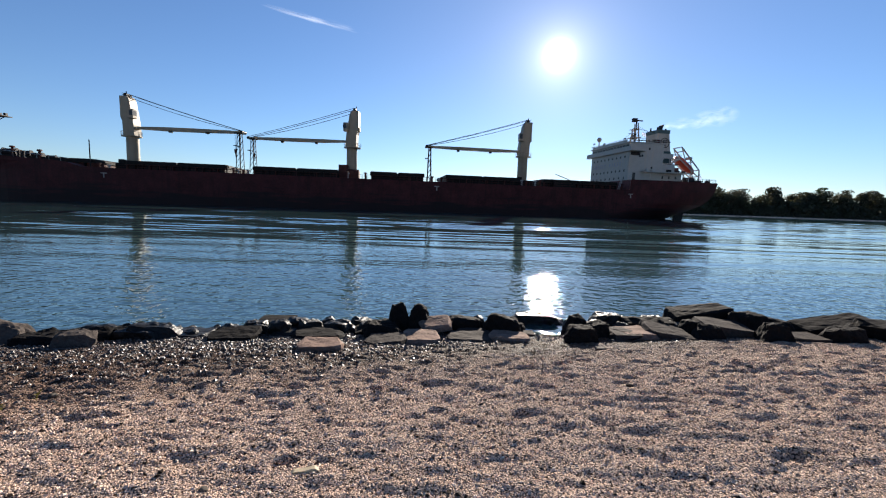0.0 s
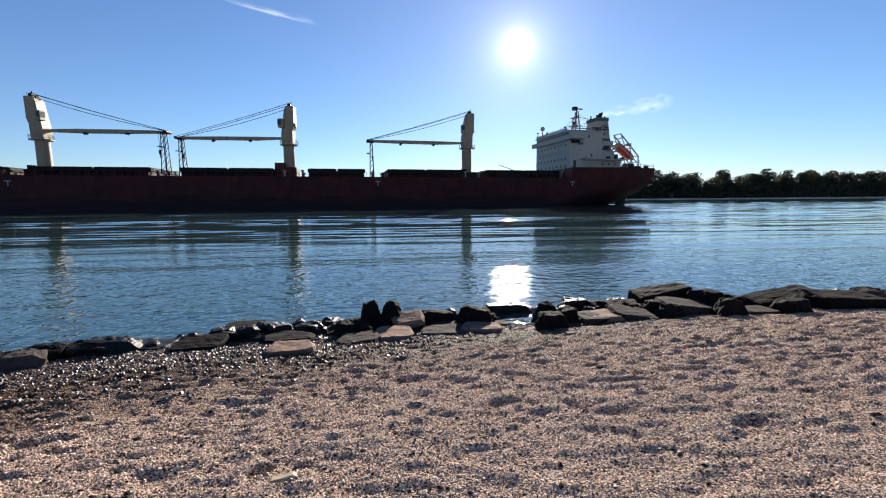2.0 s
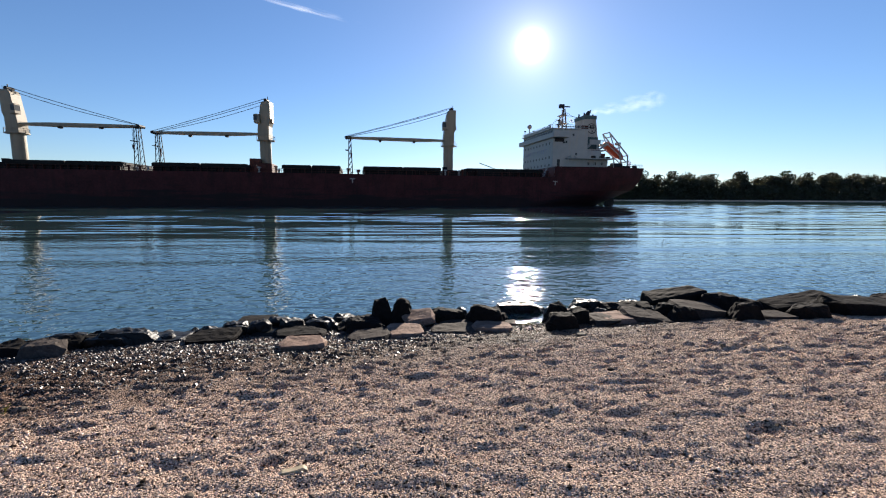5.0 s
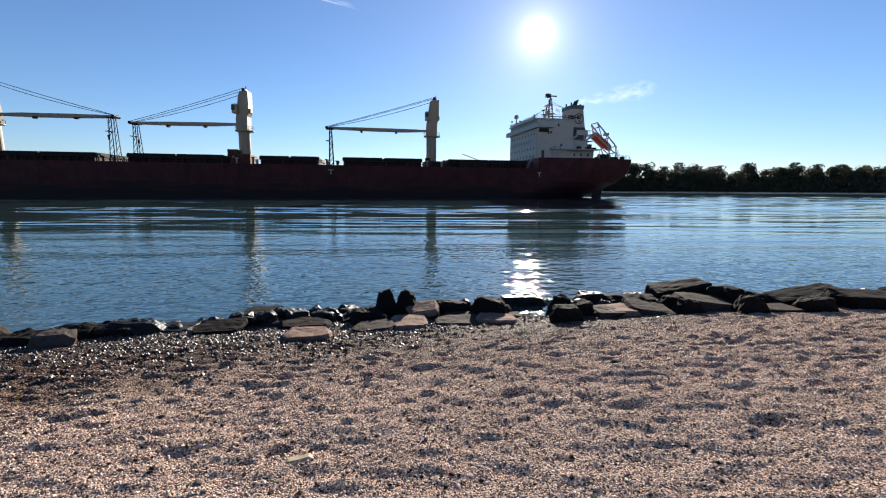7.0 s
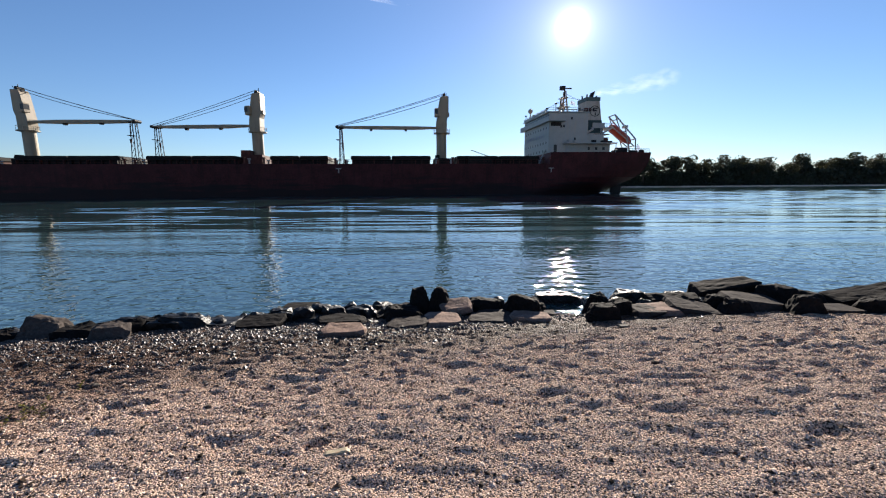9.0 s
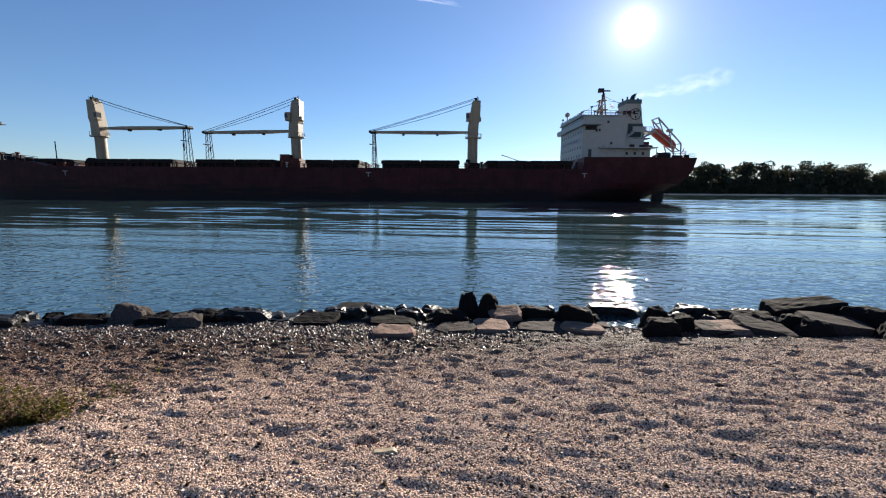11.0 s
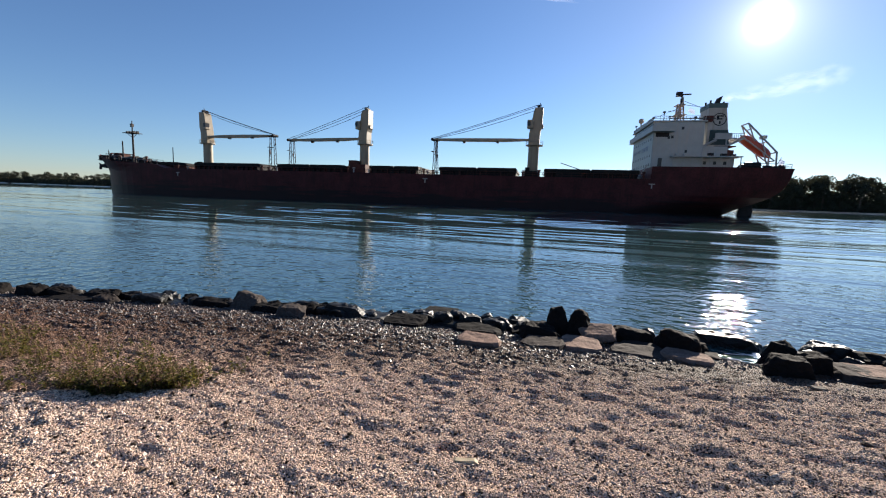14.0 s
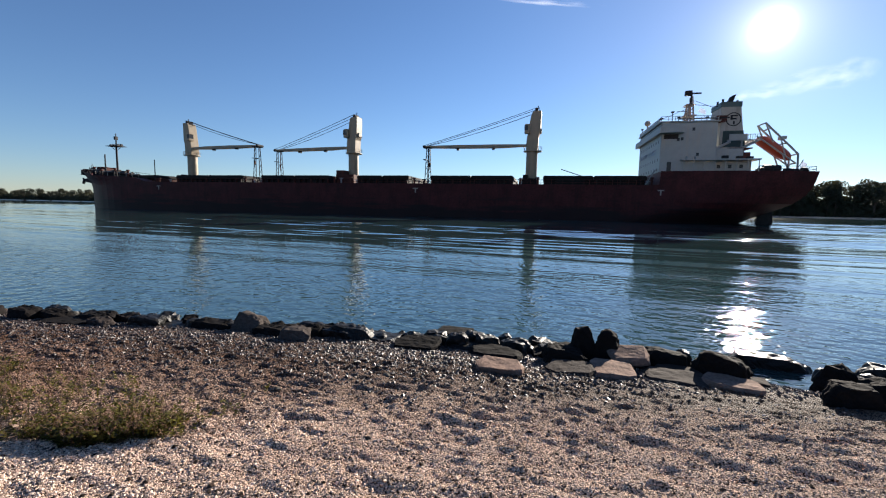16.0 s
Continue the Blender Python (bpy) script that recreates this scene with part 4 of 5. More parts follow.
def build_foredeck(ship):
    rng = random.Random(4)
    for x, y, w, h in ((-84.6, -4.5, 1.7, 1.9), (-81.9, -4.2, 1.3, 1.5), (-78.5, -5.5, 1.2, 1.6), (-75.8, -6.0, 1.5, 1.9), (-72.5, -6.4, 1.2, 1.7), (-69.9, -6.6, 1.1, 1.4), (-66.8, -7.2, 0.9, 1.1)):
        z = hull_top(x) - (1.0 if x < -79.6 else 0.1)
        bm = B()
        tube(bm, (x - w, y, z + h * 0.65), (x + w, y, z + h * 0.65), h * 0.42, seg=12)
        tube(bm, (x - w * 0.9, y, z + h * 0.65), (x - w * 0.75, y, z + h * 0.65), h * 0.5, seg=14)
        tube(bm, (x + w * 0.75, y, z + h * 0.65), (x + w * 0.9, y, z + h * 0.65), h * 0.5, seg=14)
        box(bm, x - w, x + w, y - 0.6, y + 0.6, z, z + h * 0.35)
        part("windlass", bm, M_DARK, ship, "mooring winch drum on deck")
    bm = B()
    for (a, b) in (((-80, -8.5, 10.5), (-76, -8.8, 10.8)), ((-76, -8.8, 10.8), (-62, -9.5, 9.6))):
        tube(bm, a, b, 0.06, seg=4)
    for i in range(8):
        x = -80 + i * 2.3
        tube(bm, (x, -9, hull_top(x) - 0.1), (x, -9, hull_top(x) + 0.9), 0.05, seg=4)
    part("fore_railing", bm, M_WHITE, ship)
    # bollards, hatches, pipes and vents crowding the forecastle
    for x, y in ((-92.0, -3.2), (-89.5, -5.6), (-86.8, -7.2), (-83.6, -8.4), (-77.2, -9.6), (-70.4, -10.6)):
        z = hull_top(x) - (1.1 if x < -79.6 else 0.06)
        bm = B()
        for k in (-0.45, 0.45):
            tube(bm, (x + k, y, z), (x + k, y, z + 1.25), 0.24, seg=10)
            tube(bm, (x + k, y, z + 1.25), (x + k, y, z + 1.38), 0.32, seg=10)
        box(bm, x - 0.9, x + 0.9, y - 0.35, y + 0.35, z, z + 0.12)
        part("bollard", bm, M_DARK, ship, "dark twin mooring bollard")
    for x, y, h in ((-90.8, -1.5, 1.9), (-87.9, -3.4, 2.3), (-86.0, -1.0, 2.7), (-80.5, -6.8, 2.0), (-74.2, -7.6, 2.2), (-68.2, -8.6, 1.8)):
        z = hull_top(x) - (1.1 if x < -79.6 else 0.06)
        bm = tube(B(), (x, y, z), (x, y, z + h), 0.26, seg=8)
        tube(bm, (x, y, z + h), (x, y, z + h + 0.35), 0.55, 0.42, 10)
        part("mushroom_vent", bm, M_RUST, ship, "rusty mushroom vent")
    bm = box(B(), -88.6, -86.2, -2.2, 1.8, 10.0, 12.6)
    box(bm, -88.9, -86.0, -2.5, 2.1, 12.6, 12.75)
    part("boatswain_store", bevel(bm, 0.06), M_RUST, ship, "rust-red store house before the foremast")
    for y in (-4.5, 4.5):
        bm = cable(B(), [(-91.5, y * 0.5, 12.6), (-88, y, 12.2), (-84, y * 1.6, 11.8), (-80.2, y * 1.9, 11.4)], 0.06)
        for x, yy, z in ((-91.5, y * 0.5, 12.6), (-88, y, 12.2), (-84, y * 1.6, 11.8), (-80.2, y * 1.9, 11.4)):
            tube(bm, (x, yy, z - 2.4), (x, yy, z), 0.06, seg=5)
        part("forecastle_railing", bm, M_DARK, ship)
    # anchor in its pocket on the bow flare
    bm = B()
    y = -3.3
    tube(bm, (-91.6, -2.2, 9.2), (-93.9, -2.4, 8.3), 0.34, seg=6)
    tube(bm, (-94.5, -1.8, 8.8), (-93.2, -3.0, 7.6), 0.4, seg=6)
    tube(bm, (-94.5, -1.8, 8.8), (-95.1, -1.9, 9.4), 0.36, 0.08, 6)
    tube(bm, (-93.2, -3.0, 7.6), (-92.4, -3.4, 8.3), 0.36, 0.08, 6)
    part("anchor", bm, M_DARK, ship, "dark anchor housed on the bow")
    bm = prism(B(), ((-93.1, 8.0), (-90.6, 7.7), (-90.2, 9.2), (-92.9, 9.0)), -2.9, -0.4)
    part("anchor_pocket", bevel(bm, 0.1), M_DARK, ship)
    # mooring gear on the poop
    for x, y, w, h in ((92.0, -6.5, 0.7, 0.8), (94.4, -5.5, 1.5, 1.6), (97.2, -6.0, 0.8, 0.9), (99.5, -6.8, 0.45, 1.0), (100.0, -3.0, 0.5, 1.1), (91.0, -9.0, 0.4, 0.8)):
        bm = tube(B(), (x - w, y, 10.5 + h * 0.55), (x + w, y, 10.5 + h * 0.55), h * 0.5, seg=12)
        box(bm, x - w * 0.8, x + w * 0.8, y - 0.5, y + 0.5, 10.4, 10.5 + h * 0.4)
        part("mooring_winch", bm, M_DARK, ship)
    # cargo deck fittings between the hatches: vents and lockers
    for x in (-55.9, -27.6, -25.4, -1.6, 2.9, 19.4, 21.8, 44.2, 48.0, 71.3):
        for y in (-9.6, -6.0):
            h = 0.9 + 0.8 * rng.random()
            bm = tube(B(), (x, y, 7.5), (x, y, 7.5 + h), 0.22, seg=8)
            tube(bm, (x, y, 7.5 + h), (x, y, 7.75 + h), 0.45, 0.4, 8)
            part("deck_vent", bm, M_RUST if y < -8 else M_WHITE, ship)
    bm = box(B(), 52.0, 58.0, -9.6, -8.6, 7.5, 9.3)
    tube(bm, (57.5, -7.5, 9.7), (53.0, -7.5, 11.2), 0.09, seg=5)
    part("provision_gear", bm, M_HATCH, ship)


def build_lifeboat(ship):
    # launching frame: an arm each side, joined by cross beams
    davit = None
    for s in (-1.7, 1.7):
        bm = cable(B(), [(94.3, s, 21.3), (97.5, s, 18.05), (100.7, s, 14.8), (100.9, s, 10.4)], 0.2, 6)
        tube(bm, (92.9, s, 18.6), (100.4, s, 12.9), 0.16, seg=6)
        tube(bm, (98.0, s, 14.6), (99.6, s, 10.4), 0.16, seg=6)
        tube(bm, (94.3, s, 21.3), (96.0, s, 17.3), 0.14, seg=6)
        tube(bm, (97.2, s, 18.4), (98.5, s, 14.3), 0.13, seg=6)
        davit = part("lifeboat_davit", bm, M_WHITE, ship, "white free-fall launching frame arm")
    for x, z in ((94.3, 21.3), (98.4, 17.1), (100.7, 14.8), (100.4, 12.9), (95.4, 20.2)):
        part("cross_beam", tube(B(), (x, -1.7, z), (x, 1.7, z), 0.15, seg=6), M_WHITE, davit)
    part("release_box", bevel(box(B(), 97.9, 98.8, -0.9, 0.9, 18.0, 18.7), 0.06), M_WHITE, davit)
    # enclosed boat, stem down along the slope
    bm = B()
    a, b = Vector((93.6, 0, 18.3)), Vector((100.3, 0, 13.7))
    n, rings = 14, []
    axis = (b - a).normalized()
    up = Vector((-axis.z, 0, axis.x)) if axis.x > 0 else Vector((axis.z, 0, -axis.x))
    for i in range(n + 1):
        k = i / n
        w = 1.35 * (1 - abs(2 * k - 0.95) ** 3.5) ** 0.5 if abs(2 * k - 0.95) < 1 else 0.05
        w = max(w, 0.08)
        ring = []
        for j in range(12):
            t = 2 * math.pi * j / 12
            hgt = math.sin(t) * (1.25 if math.sin(t) > 0 else 0.85) * (1.15 if k < 0.35 and math.sin(t) > 0 else 1.0)
            ring.append(bm.verts.new(a.lerp(b, k) + Vector((0, math.cos(t) * w, 0)) + up * hgt * w * 0.8))
        rings.append(ring)
    for p, q in zip(rings, rings[1:]):
        for j in range(12):
            bm.faces.new((p[j], p[(j + 1) % 12], q[(j + 1) % 12], q[j]))
    bm.faces.new(rings[0][::-1])
    bm.faces.new(rings[-1])
    bmesh.ops.recalc_face_normals(bm, faces=bm.faces)
    part("lifeboat", bm, M_ORANGE, ship, "orange enclosed free-fall lifeboat", smooth=True)
    bm = tube(B(), (101.0, 0, 10.5), (102.6, 0, 13.8), 0.07, seg=5)
    staff = part("flagstaff", bm, M_DARK, ship)
    bm = B()
    bm.faces.new([bm.verts.new(v) for v in ((102.4, 0.0, 13.6), (102.1, 0.1, 11.9), (103.0, 0.3, 11.4), (103.5, 0.2, 12.9))])
    bmesh.ops.solidify(bm, geom=bm.faces[:], thickness=0.03)
    part("ensign", bm, M_FLAG, staff, "pale ensign on the stern staff")


def build_ship():
    ship = new("cargo_ship")
    build_hull(ship)
    build_rails(ship)
    build_hatches(ship)
    build_crane(ship, -54.0, 1, False, 27.7, 18.2, 17.9, -9.9)
    build_crane(ship, -0.9, -1, True, 27.4, 17.8, 17.9, -9.4)
    build_crane(ship, 46.4, -1, False, 27.5, 17.6, 17.7, -1.4)
    build_house(ship)
    build_funnel(ship)
    build_masts(ship)
    build_foredeck(ship)
    build_lifeboat(ship)
    return tagged(ship, "dark red bulk cargo ship with three cream deck cranes", "cargo ship")


ship = build_ship()


# ---- stones along the water's edge ----
def stone(x, y, w, d, h, kind="slab", turn=0.0, tilt=0.0, lean=0.0, mat=None, lift=0.0, label=""):
    """A quarried stone, w wide, d deep and h high. kind: slab, beam, block or peak."""
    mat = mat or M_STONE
    seed = int(abs(x) * 977 + abs(y) * 131 + w * 17)
    rng = random.Random(seed)
    if kind == "slab":
        d, h = d * 1.4, h * 0.47
    bm = B()
    # corners of a broken block, some knocked off, closed to a hull
    top = {"slab": 0.90, "beam": 0.93, "block": 0.74, "peak": 0.52}[kind]
    slope = rng.uniform(-0.18, 0.18)
    for sx in (-1, 1):
        for sy in (-1, 1):
            for sz in (-1, 1):
                for _ in range(3 if sz > 0 else 2):
                    k = top if sz > 0 else 1.0
                    px = sx * k * rng.uniform(0.6, 1.12) / 2
                    py = sy * k * rng.uniform(0.6, 1.12) / 2
                    pz = (rng.uniform(0.9 if kind in ("slab", "beam") else 0.62, 1.06) / 2 + slope * px if sz > 0 else -rng.uniform(0.8, 1.2) / 2)
                    bm.verts.new((px * w, py * d, pz * h))
    if kind == "peak":
        bm.verts.new((rng.uniform(-0.2, 0.2) * w, 0, 0.58 * h))
    else:
        bm.verts.new((-0.55 * w, rng.uniform(-0.2, 0.2) * d, rng.uniform(-0.2, 0.25) * h))
        bm.verts.new((0.55 * w, rng.uniform(-0.2, 0.2) * d, rng.uniform(-0.2, 0.25) * h))
    res = bmesh.ops.convex_hull(bm, input=list(bm.verts))
    bmesh.ops.delete(bm, geom=[g for g in set(res["geom_interior"]) | set(res["geom_unused"]) if isinstance(g, bmesh.types.BMVert)], context="VERTS")
    for _ in range(3):
        long_edges = [e for e in bm.edges if e.calc_length() > 0.06]
        if long_edges:
            bmesh.ops.subdivide_edges(bm, edges=long_edges, cuts=1)
            bmesh.ops.triangulate(bm, faces=bm.faces[:])
    for _ in range(1):
        bmesh.ops.smooth_vert(bm, verts=bm.verts[:], factor=0.04 if kind == "slab" else 0.2, use_axis_x=True, use_axis_y=True, use_axis_z=True)
    o = Vector((seed % 97, seed % 53, seed % 31))
    bm.normal_update()
    rough = {"slab": 0.4, "beam": 0.5}.get(kind, 1.0)
    for v in bm.verts:
        p = v.co
        n1 = noise.noise(p * 4.0 + o)
        n2 = noise.noise(p * 11.0 + o)
        n3 = noise.noise(p * 28.0 + o)
        v.co = p + v.normal * rough * (n1 * 0.030 + n2 * 0.022 + n3 * 0.012)
    ob = part("stone", bm, mat)
    g = float(beach_z(np.array(x), np.array(y)))
    ob.matrix_world = pose(x, y, g + h * 0.42 + lift, tilt, lean, turn)
    names = {"slab": "flat slab of stone", "beam": "long squared block of stone", "block": "rough block of stone", "peak": "upright pointed stone"}
    shade = {M_STONE.name: "backlit dark grey", M_STONE_PINK.name: "pinkish tan", M_STONE_BROWN.name: "brown", M_STONE_WET.name: "wet black", M_STONE_PALE.name: "pale", M_STONE_ROUGH.name: "rough grey-brown"}[mat.name]
    return tagged(ob, label or f"{shade} {names[kind]} on the shingle", "stone", group="stones along the shore")


def build_stones():
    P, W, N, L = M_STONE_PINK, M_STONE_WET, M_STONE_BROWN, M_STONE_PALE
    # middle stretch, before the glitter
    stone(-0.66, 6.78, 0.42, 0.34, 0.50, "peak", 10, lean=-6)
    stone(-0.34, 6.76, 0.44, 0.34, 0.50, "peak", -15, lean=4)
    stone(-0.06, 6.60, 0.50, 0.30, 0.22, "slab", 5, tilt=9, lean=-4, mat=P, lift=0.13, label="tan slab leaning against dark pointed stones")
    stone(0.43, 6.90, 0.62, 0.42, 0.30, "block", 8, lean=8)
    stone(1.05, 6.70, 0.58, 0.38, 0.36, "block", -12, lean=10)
    stone(-0.26, 6.06, 0.52, 0.40, 0.20, "slab", 10, tilt=-1, mat=P)
    stone(0.48, 6.22, 0.64, 0.36, 0.13, "slab", -4, mat=N)
    stone(0.57, 6.52, 0.55, 0.36, 0.15, "slab", 3, mat=N)
    stone(1.09, 6.27, 0.60, 0.34, 0.18, "slab", -10, tilt=-1, mat=P)
    stone(-0.88, 6.34, 0.62, 0.40, 0.24, "block", 12, lean=8)
    stone(-1.06, 6.66, 0.66, 0.32, 0.20, "slab", 10, lean=-14, lift=0.06)
    stone(-0.77, 5.82, 0.56, 0.34, 0.17, "slab", 6, lean=-4, mat=N)
    stone(1.86, 7.76, 1.0, 0.30, 0.24, "block", 2, mat=W, lift=0.05)
    stone(2.36, 6.88, 0.42, 0.36, 0.38, "peak", 20, lean=-8)
    stone(2.17, 6.20, 0.48, 0.36, 0.25, "block", 4)
    stone(1.48, 6.70, 0.22, 0.18, 0.10, "slab", 0, mat=N)
    stone(3.16, 7.58, 0.62, 0.40, 0.32, "block", -8, mat=W)
    stone(2.60, 6.58, 0.36, 0.34, 0.26, "block", 14)
    stone(2.98, 6.56, 0.46, 0.36, 0.24, "slab", 8, mat=N)
    stone(-1.22, 7.02, 0.56, 0.34, 0.18, "block", -6, mat=W, lean=6)
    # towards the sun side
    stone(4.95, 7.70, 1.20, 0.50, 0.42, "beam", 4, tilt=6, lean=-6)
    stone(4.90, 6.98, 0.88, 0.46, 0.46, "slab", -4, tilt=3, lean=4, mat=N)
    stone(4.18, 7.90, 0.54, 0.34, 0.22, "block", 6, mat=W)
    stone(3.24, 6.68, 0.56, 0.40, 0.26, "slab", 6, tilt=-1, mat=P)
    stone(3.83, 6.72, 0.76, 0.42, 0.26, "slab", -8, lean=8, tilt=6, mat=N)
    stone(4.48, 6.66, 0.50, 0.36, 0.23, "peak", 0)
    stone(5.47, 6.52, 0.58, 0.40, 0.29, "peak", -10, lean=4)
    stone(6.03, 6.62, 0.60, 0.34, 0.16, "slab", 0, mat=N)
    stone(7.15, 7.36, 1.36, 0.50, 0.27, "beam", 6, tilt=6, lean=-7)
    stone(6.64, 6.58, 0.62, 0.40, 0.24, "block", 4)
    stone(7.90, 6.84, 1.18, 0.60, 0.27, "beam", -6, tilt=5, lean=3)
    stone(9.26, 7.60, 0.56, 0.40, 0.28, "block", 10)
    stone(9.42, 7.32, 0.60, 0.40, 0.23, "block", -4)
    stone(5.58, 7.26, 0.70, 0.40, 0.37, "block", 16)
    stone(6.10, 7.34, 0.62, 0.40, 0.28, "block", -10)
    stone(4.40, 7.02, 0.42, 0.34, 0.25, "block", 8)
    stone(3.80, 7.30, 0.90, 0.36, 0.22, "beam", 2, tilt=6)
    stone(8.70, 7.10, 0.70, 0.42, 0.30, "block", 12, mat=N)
    # low wet stones towards the grass side
    stone(-5.13, 5.98, 0.58, 0.36, 0.18, "block", 4, mat=W)
    stone(-4.67, 5.96, 0.40, 0.34, 0.20, "block", -8)
    stone(-4.26, 6.02, 0.68, 0.36, 0.23, "block", 8, mat=W)
    stone(-3.84, 6.24, 0.62, 0.34, 0.16, "slab", -4, mat=W)
    stone(-3.06, 6.00, 0.70, 0.36, 0.24, "slab", 5, tilt=6)
    stone(-3.35, 6.55, 0.36, 0.28, 0.14, "slab", 0, mat=W)
    stone(-2.72, 6.78, 0.58, 0.34, 0.15, "slab", 2, lift=0.14)
    stone(-2.97, 6.56, 0.42, 0.34, 0.22, "block", 10, mat=W)
    stone(-2.34, 6.48, 0.74, 0.42, 0.20, "slab", -2, mat=W)
    stone(-1.86, 6.22, 0.74, 0.36, 0.18, "slab", 6)
    stone(-1.66, 6.60, 0.44, 0.34, 0.22, "block", -10, mat=W)
    stone(-1.58, 5.36, 0.56, 0.36, 0.22, "slab", 10, tilt=-1, mat=P, label="pinkish tan slab alone on the shingle")
    stone(-4.85, 5.36, 0.50, 0.34, 0.20, "block", 12, mat=M_STONE_ROUGH)
    # left end
    stone(-9.97, 4.25, 0.52, 0.40, 0.21, "block", 6)
    stone(-9.60, 4.48, 0.63, 0.38, 0.18, "block", -4)
    stone(-9.02, 4.38, 0.94, 0.34, 0.12, "slab", 14)
    stone(-8.82, 4.74, 0.72, 0.38, 0.16, "block", 10)
    stone(-8.28, 4.52, 0.49, 0.32, 0.13, "block", 4, mat=N)
    stone(-8.36, 5.00, 0.49, 0.34, 0.15, "block", 0)
    stone(-7.76, 4.94, 0.60, 0.36, 0.18, "block", 12, mat=W)
    stone(-7.36, 5.18, 0.56, 0.32, 0.07, "slab", 10, mat=W)
    stone(-7.11, 5.54, 0.52, 0.34, 0.15, "slab", 6)
    stone(-6.70, 5.38, 0.74, 0.38, 0.16, "block", 8)
    stone(-6.03, 5.60, 0.72, 0.42, 0.30, "peak", 14, lean=12, mat=M_STONE_ROUGH)
    stone(-5.46, 5.48, 0.63, 0.36, 0.15, "block", 4)
    stone(-4.99, 5.76, 0.52, 0.34, 0.18, "block", -8)
    stone(-4.42, 5.90, 0.65, 0.34, 0.16, "block", 4, mat=W)
    stone(-10.90, 3.95, 0.90, 0.50, 0.20, "block", 10)
    stone(-11.90, 3.70, 0.90, 0.50, 0.19, "block", 20)
    stone(-12.90, 3.30, 0.90, 0.50, 0.19, "block", 16)


build_stones()


def build_rubble():
    """Small jagged wet stones wedged between and behind the larger ones."""
    rng = random.Random(33)
    for i in range(96):
        x = -10.4 + 19.6 * i / 95 + rng.uniform(-0.08, 0.08)
        if 1.45 < x < 2.35:
            continue
        y = float(shore_y(x)) + (-0.30 if x < -3 else -0.16 if x < 3 else -0.30) + rng.uniform(-0.26, 0.26)
        k = 0.75 if x < -3 else 1.0
        stone(x, y, rng.uniform(0.20, 0.44) * k, rng.uniform(0.18, 0.3), rng.uniform(0.13, 0.25) * k, "block", rng.uniform(-40, 40), rng.uniform(-8, 14), rng.uniform(-14, 14), M_STONE_WET if rng.random() < 0.7 else M_STONE, label="small jagged wet stone wedged in the row")


build_rubble()


# ---- far bank: woods ----
def crown_mesh(bm, centre, radii, count, rng, leaf):
    for _ in range(count):
        while True:
            p = Vector((rng.uniform(-1, 1), rng.uniform(-1, 1), rng.uniform(-1, 1)))
            if 0.25 < p.length < 1:
                break
        p = p.normalized() * (p.length ** 0.45)
        c = centre + Vector((p.x * radii[0], p.y * radii[1], p.z * radii[2]))
        s = leaf * rng.uniform(0.5, 1.2)
        a = Vector((rng.uniform(-1, 1), rng.uniform(-1, 1), rng.uniform(-1, 1))).normalized()
        b = a.cross(Vector((rng.uniform(-1, 1), rng.uniform(-1, 1), rng.uniform(-1, 1)))).normalized()
        vs = [bm.verts.new(c + a * s), bm.verts.new(c + b * s * 0.7), bm.verts.new(c - a * s * 0.8), bm.verts.new(c - b * s * 0.7)]
        bm.faces.new(vs)


def build_tree(seed, height, pine=False):
    rng = random.Random(seed)
    tree = new("tree")
    bm = tube(B(), (0, 0, -0.5), (0, 0, height * 0.55), height * 0.022, height * 0.010, 8)
    lobes = []
    if pine:
        tube(bm, (0, 0, height * 0.5), (0.3, 0, height * 0.97), height * 0.010, 0.05, 6)
        for i in range(9):
            z = height * (0.5 + 0.055 * i)
            a = rng.uniform(0, 6.28)
            r = height * 0.17 * (1 - 0.07 * i) * rng.uniform(0.7, 1.15)
            c = Vector((math.cos(a) * r, math.sin(a) * r, z + 0.4))
            tube(bm, (0, 0, z - 0.3), c, 0.12, 0.05, 5)
            lobes.append((c, (height * 0.13, height * 0.13, height * 0.035)))
    else:
        for i in range(10):
            a = rng.uniform(0, 6.28)
            z = height * rng.uniform(0.38, 0.86)
            r = height * 0.2 * rng.uniform(0.3, 1.0) * (1.25 - z / height)
            c = Vector((math.cos(a) * r * 1.5, math.sin(a) * r * 1.5, z))
            tube(bm, (0, 0, z * 0.55), c, height * 0.008, 0.05, 5)
            q = height * rng.uniform(0.10, 0.17)
            lobes.append((c, (q, q, q * rng.uniform(0.7, 1.0))))
        for i in range(4):
            a = rng.uniform(0, 6.28)
            c = Vector((math.cos(a) * height * 0.16, math.sin(a) * height * 0.16, height * rng.uniform(0.12, 0.32)))
            lobes.append((c, (height * 0.15, height * 0.15, height * 0.15)))
    part("trunk", bm, M_BARK, tree)
    bm = B()
    for c, r in lobes:
        crown_mesh(bm, c, r, 130 if not pine else 110, rng, height * 0.028)
    part("crown", bm, M_PINE if pine else M_LEAF, tree)
    return tagged(tree, "tall dark pine above the far bank's woods" if pine else "leafy tree in the dark woods on the far bank", "tree", group="far bank trees")


